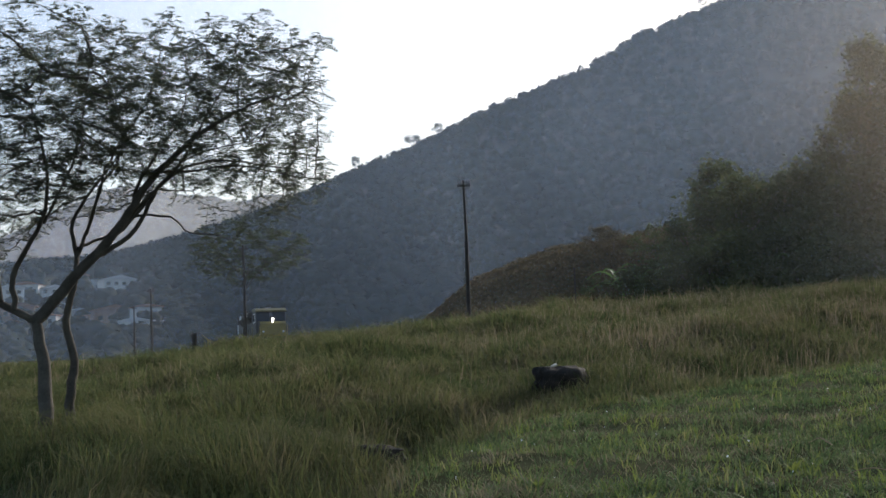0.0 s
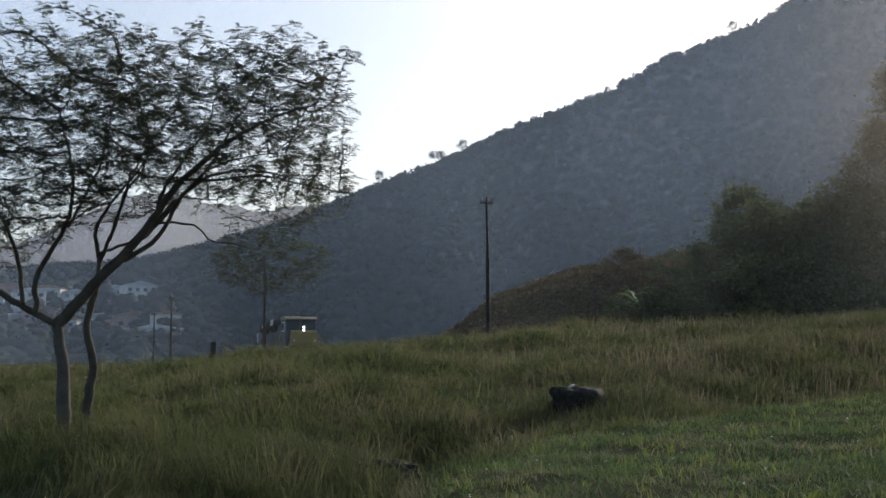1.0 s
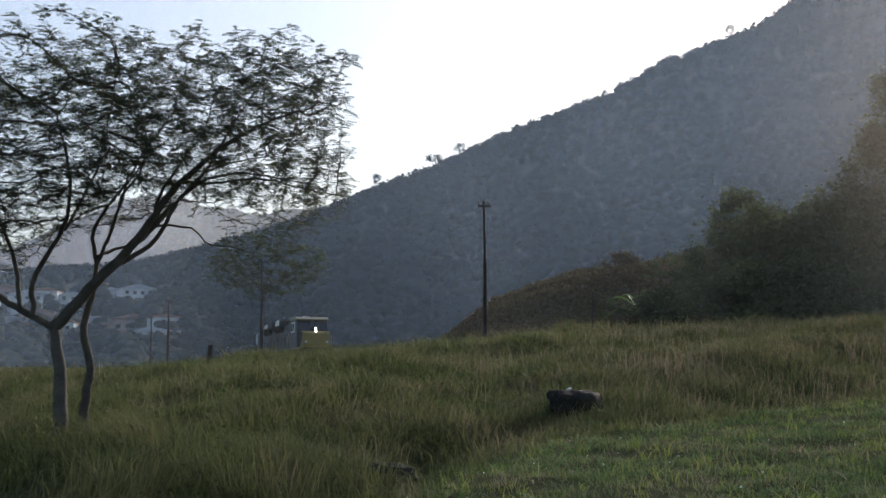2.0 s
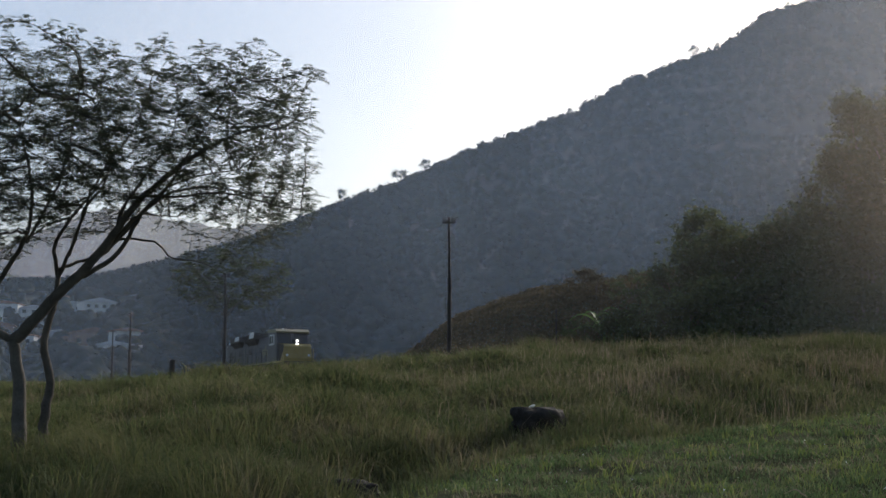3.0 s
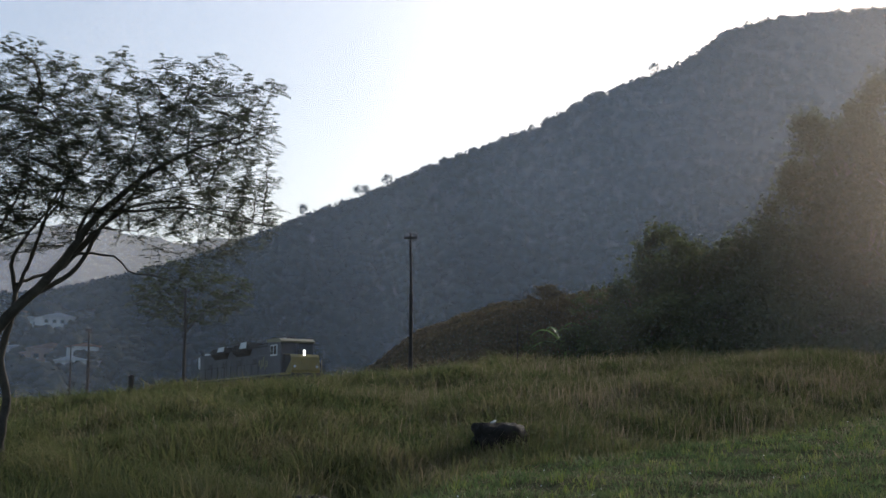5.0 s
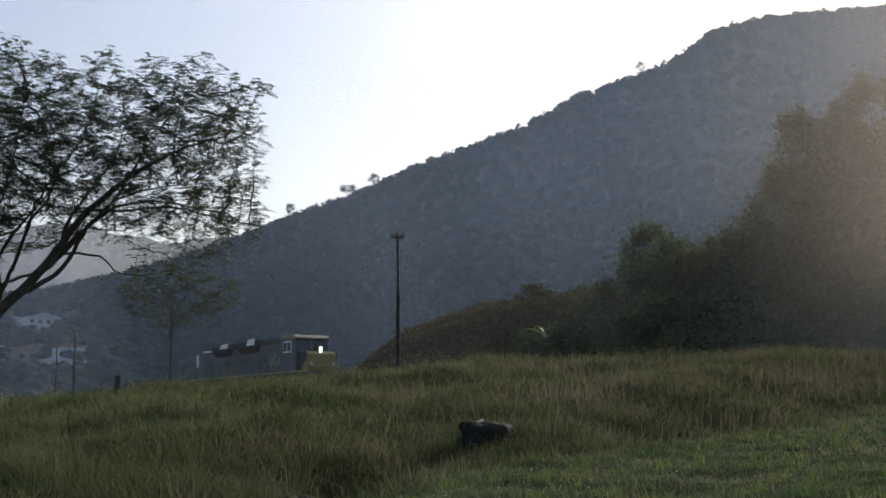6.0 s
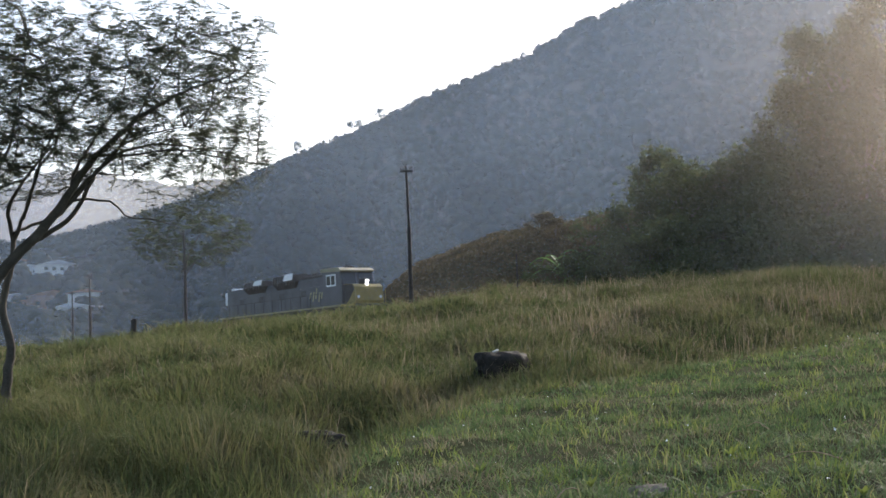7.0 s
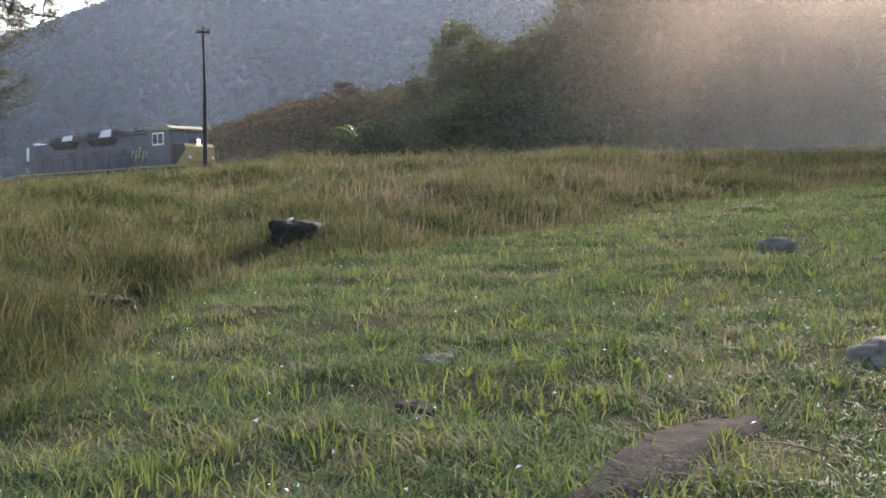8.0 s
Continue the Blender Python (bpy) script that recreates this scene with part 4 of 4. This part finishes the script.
def scrub():
    """Low dry growth over the rise behind the railway."""
    n = 90000
    az, d = rng.uniform(-6, 36, n), rng.uniform(84, 135, n)
    x, y = polar(az, d)
    z = land(x, y)
    c = np.stack([x, y, z + rng.uniform(0, 1.0, n) * (0.6 + 0.5 * wob(x * 0.4, y * 0.4, 3.0))], -1)
    v, f = leaf_tris(c, 0.32, 0.9)
    tagged(new("scrub", mesh_np("scrub", v, f, M_SCRUB)), "brownish dry scrub covering the rise behind the railway", "scrub", kind="stuff")


scrub()

# slender tree behind the big one
def slim_tree(az, d):
    t = tagged(new("feathery_tree"), "slender tree with thin feathery crown beside the railway", "tree")
    x, y = polar(az, d)
    t.matrix_basis = pose(x, y, float(land(x, y)) - 0.2, 0, 0, -az)
    limbs = [([(0, 0, -0.2), (0.1, 0, 4), (0.0, 0, 7.5), (0.4, 0, 9.5)], 0.14, 0.08), ([(0, 0, 7.5), (1.5, 0.4, 9.5), (3.5, 0.5, 11)], 0.07, 0.03), ([(0.2, 0, 8.6), (-1, -0.4, 10), (-2.2, -0.5, 11)], 0.06, 0.03), ([(0.4, 0, 9.5), (1.5, 0, 11.5), (2.5, 0.3, 13)], 0.06, 0.03)]
    paths, nodes, parent = [], [], []
    for pts, r0, r1 in limbs:
        P = smooth_line(pts, 0.35)
        paths.append((P, np.linspace(r0, r1, len(P))))
        o, k = len(nodes), len(P) // 2
        for i in range(k, len(P)):
            nodes.append(P[i])
            parent.append(o + i - k - 1 if i > k else -1)
    n = 800
    u = rng.normal(size=(n, 3))
    u /= np.linalg.norm(u, axis=1, keepdims=True)
    goals = np.array([0.6, 0, 11.6]) + u * rng.uniform(0.2, 1, (n, 1)) ** 0.5 * (6.3, 4.2, 3.6)
    N, PA = grow(nodes, parent, goals, 0.45, 3.0, 0.6, 50)
    s0 = len(nodes)
    v, f = tubes(paths, 8)
    part_np("trunk", v, f, M_BARK, t, "", True)
    v, f = tubes([(np.array([N[PA[i]], N[i]]), np.array([0.03, 0.02])) for i in range(s0, len(N))], 4)
    tagged(part_np("branchwork", v, f, M_BARK, t), kind="stuff")
    q = np.arange(s0, len(N))
    dr = N[q] - N[PA[q]]
    v, f = fronds(N[q], dr / (np.linalg.norm(dr, axis=1, keepdims=True) + 1e-9), 5, 0.55, 5, 0.15)
    part_np("crown", v, f, M_SHRUB, t, "sparse feathery green leaves")


slim_tree(-11.62, 124)

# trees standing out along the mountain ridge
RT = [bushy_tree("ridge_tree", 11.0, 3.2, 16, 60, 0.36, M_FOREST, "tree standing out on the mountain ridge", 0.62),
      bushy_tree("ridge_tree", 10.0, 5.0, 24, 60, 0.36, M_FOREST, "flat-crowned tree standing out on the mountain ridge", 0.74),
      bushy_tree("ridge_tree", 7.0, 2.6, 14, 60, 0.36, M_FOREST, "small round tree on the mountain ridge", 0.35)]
SPOTS = [(0, -6.35), (1, -3.6), (0, -2.45), (2, -4.6), (2, -5.2), (2, 0.2), (2, 3.0), (2, 4.4), (0, 10.15), (2, 11.3), (2, 7.0), (2, 13.2), (2, 15.4), (2, 18.5), (2, -8.2)]
first = set()
for k, az in SPOTS:
    x, y, z = slope(az, 1.0)
    m = pose(float(x), float(y), float(z) - 1.5, 0, 0, az * 57)
    if k in first:
        copy_thing(RT[k], m)
    else:
        first.add(k)
        RT[k].matrix_basis = m


# ---- town on the far slope ----
def house(az, el, w, dp, h, wall, roof, turn, storeys):
    s0 = np.linspace(0.05, 1, 300)
    X, Y, Z = slope(np.full(300, az), s0)
    k = int(np.argmin(np.abs(np.degrees(np.arctan2(Z - EYE, np.hypot(X, Y))) - el)))
    kind = "white plastered" if wall is M_WALL else "bare brick"
    ho = tagged(new("house"), f"{kind} hillside house with {'grey sheet' if roof is M_ROOF else 'clay tile'} roof", "house", "houses of the town")
    ho.matrix_basis = pose(float(X[k]), float(Y[k]), float(Z[k]) - 0.5, 0, 0, -az + turn)
    part("wall", box(bmesh.new(), -w / 2, w / 2, -dp / 2, dp / 2, -4, h), wall, ho)
    r = prism(bmesh.new(), [(-w / 2 - 0.6, h), (w / 2 + 0.6, h), (w / 2 + 0.6, h + 0.2), (0, h + w * 0.14), (-w / 2 - 0.6, h + 0.2)], -dp / 2 - 0.6, dp / 2 + 0.6)
    part("roof", r, roof, ho)
    n = max(2, int(w / 3.2))
    for f in range(storeys):
        z = h * (f + 0.35) / storeys
        for i in range(n):
            x = -w / 2 + w * (i + 0.5) / n
            win = part("window", box(bmesh.new(), x - 0.75, x + 0.75, -dp / 2 - 0.06, -dp / 2 + 0.04, z, z + 1.4), M_PANE, ho)
            part("sill", box(bmesh.new(), x - 0.85, x + 0.85, -dp / 2 - 0.2, -dp / 2 - 0.05, z - 0.15, z - 0.02), M_WALL, win)
    if storeys > 1:
        part("balcony", box(bmesh.new(), -w * 0.1, w * 0.45, -dp / 2 - 1.4, -dp / 2 - 0.01, h * 0.45, h * 0.45 + 0.25), M_WALL, ho)


UPPER_TOWN = [(-17.25, 4.1, 13, 10, 7.5, M_WALL, M_ROOF, 18, 2), (-18.2, 4.4, 9, 8, 4, M_WALL, M_ROOF, -10, 1), (-18.9, 4.7, 8, 8, 4, M_WALL, M_ROOF2, 5, 1), (-19.0, 2.95, 9, 8, 5, M_WALL, M_ROOF, 25, 1), (-18.2, 2.75, 12, 8, 4, M_WALL2, M_ROOF2, -8, 1), (-17.4, 2.9, 13, 9, 5, M_WALL2, M_ROOF2, 10, 1), (-16.2, 2.45, 10, 8, 4, M_WALL, M_ROOF, -30, 1), (-20.0, 3.9, 11, 9, 6, M_WALL, M_ROOF, 12, 2)]
LOWER_TOWN = [(-21.0, 4.2, 10, 8, 5, M_WALL, M_ROOF2, -15, 1), (-21.9, 3.9, 12, 9, 6, M_WALL, M_ROOF, 8, 2), (-22.8, 4.3, 10, 9, 5, M_WALL2, M_ROOF2, 15, 1), (-21.4, 3.2, 12, 9, 5, M_WALL2, M_ROOF2, -6, 1), (-22.6, 3.0, 10, 8, 4, M_WALL, M_ROOF, 20, 1), (-20.2, 2.9, 9, 8, 4, M_WALL, M_ROOF2, -20, 1), (-16.0, 3.1, 8, 7, 4, M_WALL, M_ROOF2, 14, 1), (-23.6, 3.6, 12, 9, 6, M_WALL, M_ROOF, -4, 2)]
for az, el, w, dp, h, wl, rf, tn, st in UPPER_TOWN + LOWER_TOWN:
    house(az, el, w, dp, h, wl, rf, tn, st)


# ---- stump and boulders ----
def lump(name, az, d, sx, sy, sz, mat, label, category, turn=0.0, sink=0.35, rough=0.25, cut=0.0, blocky=False):
    bm = bmesh.new()
    bmesh.ops.create_icosphere(bm, subdivisions=4, radius=1.0)
    o = random.uniform(0, 50)
    for v in bm.verts:
        p = v.co.copy()
        if blocky:
            p *= (abs(p.x) ** 3 + abs(p.y) ** 3 + abs(p.z) ** 3) ** (-1 / 3)
        k = 1 + rough * noise.noise(p * 1.3 + Vector((o, 0, 0))) + rough * 0.5 * noise.noise(p * 3.1 + Vector((0, o, 0))) + rough * 0.2 * noise.noise(p * 8 + Vector((0, 0, o)))
        v.co = Vector((p.x * k * sx, p.y * k * sy, max(-0.9, min(p.z * k, 1 - cut)) * sz))
    for f in bm.faces:
        f.smooth = True
    ob = part(name, bm, mat)
    x, y = polar(az, d)
    ob.matrix_basis = pose(x, y, float(land(x, y)) + sz * (1 - 2 * sink), 0, 0, turn)
    return tagged(ob, label, category)


stump = lump("stump", 2.75, 25.5, 0.54, 0.42, 0.38, M_STUMP, "charred black tree stump half hidden in tall grass", "stump", 12, 0.16, 0.3, 0.16, True)
# low black lump, half sunk, with loose grass before it
lump("log", -6.3, 18.8, 0.62, 0.24, 0.2, M_STUMP, "low black lump lying half buried in tall grass", "log", 6, 0.3, 0.3, 0.1)
chip = bmesh.new()
bmesh.ops.create_icosphere(chip, subdivisions=2, radius=1.0)
for v in chip.verts:
    k = 1 + 0.4 * noise.noise(v.co * 2.0)
    v.co = Vector((-0.22 + v.co.x * 0.07 * k, -0.36 + v.co.y * 0.06, 0.33 + v.co.z * 0.03 * k + 0.25 * v.co.x * 0.07))
part("broken_chip", chip, M_CHIP, stump, "pale freshly broken wood chip")
for az, d, sx, sy, sz, tn, sk, lab in (
        (20.9, 6.9, 0.27, 1.75, 0.28, -38, 0.72, "long low brown-grey boulder sunk in short grass"),
        (24.7, 19.5, 0.34, 0.28, 0.22, 20, 0.5, "pale grey boulder on the grassy bank"), (9.2, 10.2, 0.2, 0.14, 0.11, 20, 0.55, "small grey stone in short grass"),
        (8.1, 8.4, 0.22, 0.16, 0.12, 60, 0.58, "small brown stone in short grass"), (29.2, 9.6, 0.32, 0.26, 0.2, 80, 0.5, "grey boulder sunk in short grass"),
        (3.2, 9.9, 0.1, 0.08, 0.08, 80, 0.5, "small grey stone in short grass")):
    lump("boulder", az, d, sx, sy, sz, M_ROCK if "brown" in lab else M_STONE, lab, "boulder", tn, sk, 0.22 if sy > 1 else 0.4, 0.1)


def dry_twig(az, d, length, turn, lift):
    P = smooth_line([(0, 0, 0.0), (length * 0.3, 0.02, 0.05), (length * 0.7, -0.03, 0.06), (length, 0.02, 0.0)], 0.05)
    P[:, 1] += rng.normal(0, 0.006, len(P))
    v, f = tubes([(P, np.linspace(0.007, 0.003, len(P)))], 5)
    ob = part_np("dry_twig", v, f, M_DRY, None, "", True)
    x, y = polar(az, d)
    ob.matrix_basis = pose(x, y, float(land(x, y)) + lift, 0, 0, turn)
    tagged(ob, "thin pale dry stem lying across the grass", "twig", "dry stems")


for az, d, ln, tn, up in ((19.2, 6.6, 0.4, 100, 0.16), (21.2, 7.1, 0.38, 75, 0.17), (22.8, 7.4, 0.45, 60, 0.16), (27.5, 6.9, 0.6, 25, 0.06), (26.4, 6.6, 0.5, 170, 0.06), (12.0, 9.0, 0.5, 30, 0.1), (17.5, 10.5, 0.5, 140, 0.1), (24.5, 12.0, 0.6, 20, 0.12), (5.0, 9.5, 0.4, 60, 0.1), (14.5, 13.0, 0.5, 100, 0.12)):
    dry_twig(az, d, ln, tn, up)


def sprout(az, d, h, mat, label):
    t = tagged(new("sprout"), label, "weed", "weeds on the bank")
    x, y = polar(az, d)
    t.matrix_basis = pose(x, y, float(land(x, y)), 0, 0, random.uniform(0, 360))
    part("stem", rod(bmesh.new(), (0, 0, -0.03), (0, 0, h * 0.5), 0.006, 0.004, 6), mat, t)
    for i in range(7):
        a, u = i * 2.4, random.uniform(0.6, 1.0)
        V, F = [], []
        for j in range(6):
            q = j / 5
            r, z, w = h * 0.45 * u * q, h * (0.3 + 0.7 * u * q - 0.15 * q * q), 0.016 * math.sin((0.1 + 0.9 * q) * math.pi) + 0.002
            for k in (-1, 1):
                V.append((r * math.cos(a) - k * w * math.sin(a), r * math.sin(a) + k * w * math.cos(a), z))
        F = [(j * 2, j * 2 + 1, j * 2 + 3, j * 2 + 2) for j in range(5)]
        part_np("leaf", V, F, mat, t)


sprout(22.3, 6.75, 0.2, M_TUFT, "yellow-green sprout with upright leaves beside the boulder")
for az, d, h in ((16.5, 8.2, 0.2), (14.0, 7.6, 0.18), (10.5, 9.0, 0.2), (18.3, 9.4, 0.22), (24.8, 10.6, 0.24), (6.5, 10.4, 0.2), (27.0, 8.4, 0.2), (12.8, 11.2, 0.24), (1.5, 12.0, 0.24), (20.6, 12.6, 0.25), (8.8, 7.4, 0.17), (26.0, 14.5, 0.28)):
    sprout(az, d, h, M_TUFT, "yellow-green leafy weed standing in short grass")


# ---- broad-leaved plants at the foot of the trees ----
def broad_plant():
    t = tagged(new("broad_leaved_plant"), "drooping broad-leaved green plant below the bushy trees", "plant", "broad-leaved plants")
    part("stem", rod(bmesh.new(), (0, 0, -0.2), (0, 0, 2.5), 0.16, 0.09, 8), M_BANANA, t)
    for i in range(11):
        a, L, up = i * 2.4, random.uniform(1.8, 3.0), random.uniform(0.5, 1.7)
        V, F = [], []
        for j in range(9):
            u = j / 8
            r, z = L * u, 2.3 + up * math.sin(u * 2.2) * 1.2 - 0.5 * u * u
            w = 0.3 * math.sin(min(1, u * 1.15 + 0.12) * math.pi) ** 0.7
            for k in (-1, 0, 1):
                V.append((r * math.cos(a) - k * w * math.sin(a), r * math.sin(a) + k * w * math.cos(a), z + (0.1 * abs(k))))
        for j in range(8):
            for k in range(2):
                F.append((j * 3 + k, j * 3 + k + 1, j * 3 + k + 4, j * 3 + k + 3))
        part_np("leaf", V, F, M_BANANA, t)
    return t


BP = broad_plant()
for i, (az, d) in enumerate(((5.8, 98), (6.5, 97), (7.1, 99), (7.8, 96), (8.5, 97), (9.1, 98), (10.0, 96), (11.0, 98), (12.2, 98), (13.7, 107), (14.4, 106), (12.7, 104), (15.6, 98), (16.6, 96))):
    x, y = polar(az, d)
    m = pose(x, y, float(land(x, y)), 0, 0, i * 67)
    if i:
        copy_thing(BP, m)
    else:
        BP.matrix_basis = m


# ---- sheets added for haze and lens glare ----
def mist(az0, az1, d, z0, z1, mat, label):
    """A thin uneven translucent sheet, added to stand in for haze and lens glare."""
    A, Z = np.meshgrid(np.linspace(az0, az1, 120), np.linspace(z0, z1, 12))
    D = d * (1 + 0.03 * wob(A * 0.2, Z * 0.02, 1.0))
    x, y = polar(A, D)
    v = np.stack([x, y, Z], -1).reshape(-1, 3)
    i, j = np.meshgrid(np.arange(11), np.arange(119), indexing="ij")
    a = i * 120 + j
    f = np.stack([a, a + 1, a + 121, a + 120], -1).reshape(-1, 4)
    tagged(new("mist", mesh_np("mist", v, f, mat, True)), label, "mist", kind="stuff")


def veil_mat(name, amount, scale, tone, fade=None, axis="X", ends=(0.0, 1.0)):
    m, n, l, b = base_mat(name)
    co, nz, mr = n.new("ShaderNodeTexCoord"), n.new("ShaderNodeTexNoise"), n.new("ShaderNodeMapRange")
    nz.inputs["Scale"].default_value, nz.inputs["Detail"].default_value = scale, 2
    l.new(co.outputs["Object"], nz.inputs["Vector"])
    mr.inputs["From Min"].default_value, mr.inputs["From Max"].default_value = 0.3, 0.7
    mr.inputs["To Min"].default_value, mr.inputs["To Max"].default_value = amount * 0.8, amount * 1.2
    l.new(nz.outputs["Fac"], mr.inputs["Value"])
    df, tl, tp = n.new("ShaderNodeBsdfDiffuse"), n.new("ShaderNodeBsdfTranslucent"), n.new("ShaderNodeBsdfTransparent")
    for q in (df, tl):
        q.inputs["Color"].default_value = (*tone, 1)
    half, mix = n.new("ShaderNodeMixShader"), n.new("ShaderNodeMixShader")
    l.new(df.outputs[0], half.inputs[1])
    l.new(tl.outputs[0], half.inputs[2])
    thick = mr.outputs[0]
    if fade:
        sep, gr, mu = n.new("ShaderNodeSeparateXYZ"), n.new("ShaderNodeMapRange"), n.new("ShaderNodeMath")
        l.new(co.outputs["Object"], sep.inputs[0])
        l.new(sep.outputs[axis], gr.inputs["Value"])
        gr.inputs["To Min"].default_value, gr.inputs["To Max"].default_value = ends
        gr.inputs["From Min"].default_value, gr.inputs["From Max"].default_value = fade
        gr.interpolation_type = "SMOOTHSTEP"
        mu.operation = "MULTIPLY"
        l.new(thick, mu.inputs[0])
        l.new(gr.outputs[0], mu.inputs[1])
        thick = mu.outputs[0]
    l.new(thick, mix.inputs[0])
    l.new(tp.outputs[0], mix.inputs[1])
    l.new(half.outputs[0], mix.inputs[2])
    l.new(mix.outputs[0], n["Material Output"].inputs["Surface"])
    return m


# haze over the mountain put into a bluish sheet, thicker with height
mist(-75, 80, 240, -25, 260, veil_mat("valley_haze_sheet", 0.15, 0.01, (0.55, 0.72, 1.0), (5.0, 85.0), "Z", (0.72, 1.05)), "thin bluish sheet added to stand in for the valley haze")
# pale sheet that lightens the far range as distant haze would
mist(-75, 80, 1400, -40, 1200, veil_mat("far_haze_sheet", 0.19, 0.002, (0.85, 0.86, 0.98)), "thin pale sheet added to stand in for haze before the far range")
# faint sheet added to lift the dark tones of train and rise
mist(-40, 75, 83, 0, 80, veil_mat("field_veil_sheet", 0.022, 0.02, (0.85, 0.9, 1.0)), "thin pale sheet added to lift dark tones along the railway")
# warm sheets stand in for lens glare, stronger towards the right
M_GLARE_SHEET = veil_mat("lens_glare_sheet", 0.185, 0.012, (1.0, 0.86, 0.72), (10.0, 42.0))
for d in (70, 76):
    mist(1, 75, d, 1, 75, M_GLARE_SHEET, "thin warm sheet added to stand in for lens glare before the rise")


def motions():
    rows = [(t, train_pose(t)) for t in np.linspace(0, 8, 33).tolist()]
    walk(LOCO, rows)
    for w, x in WHEELS:
        walk(w, [(t, pose(x, 0, 0.51, 0, math.degrees(t * SPEED / 0.51), 0)) for t in [round(i / 7.5, 4) for i in range(61)]])


motions()
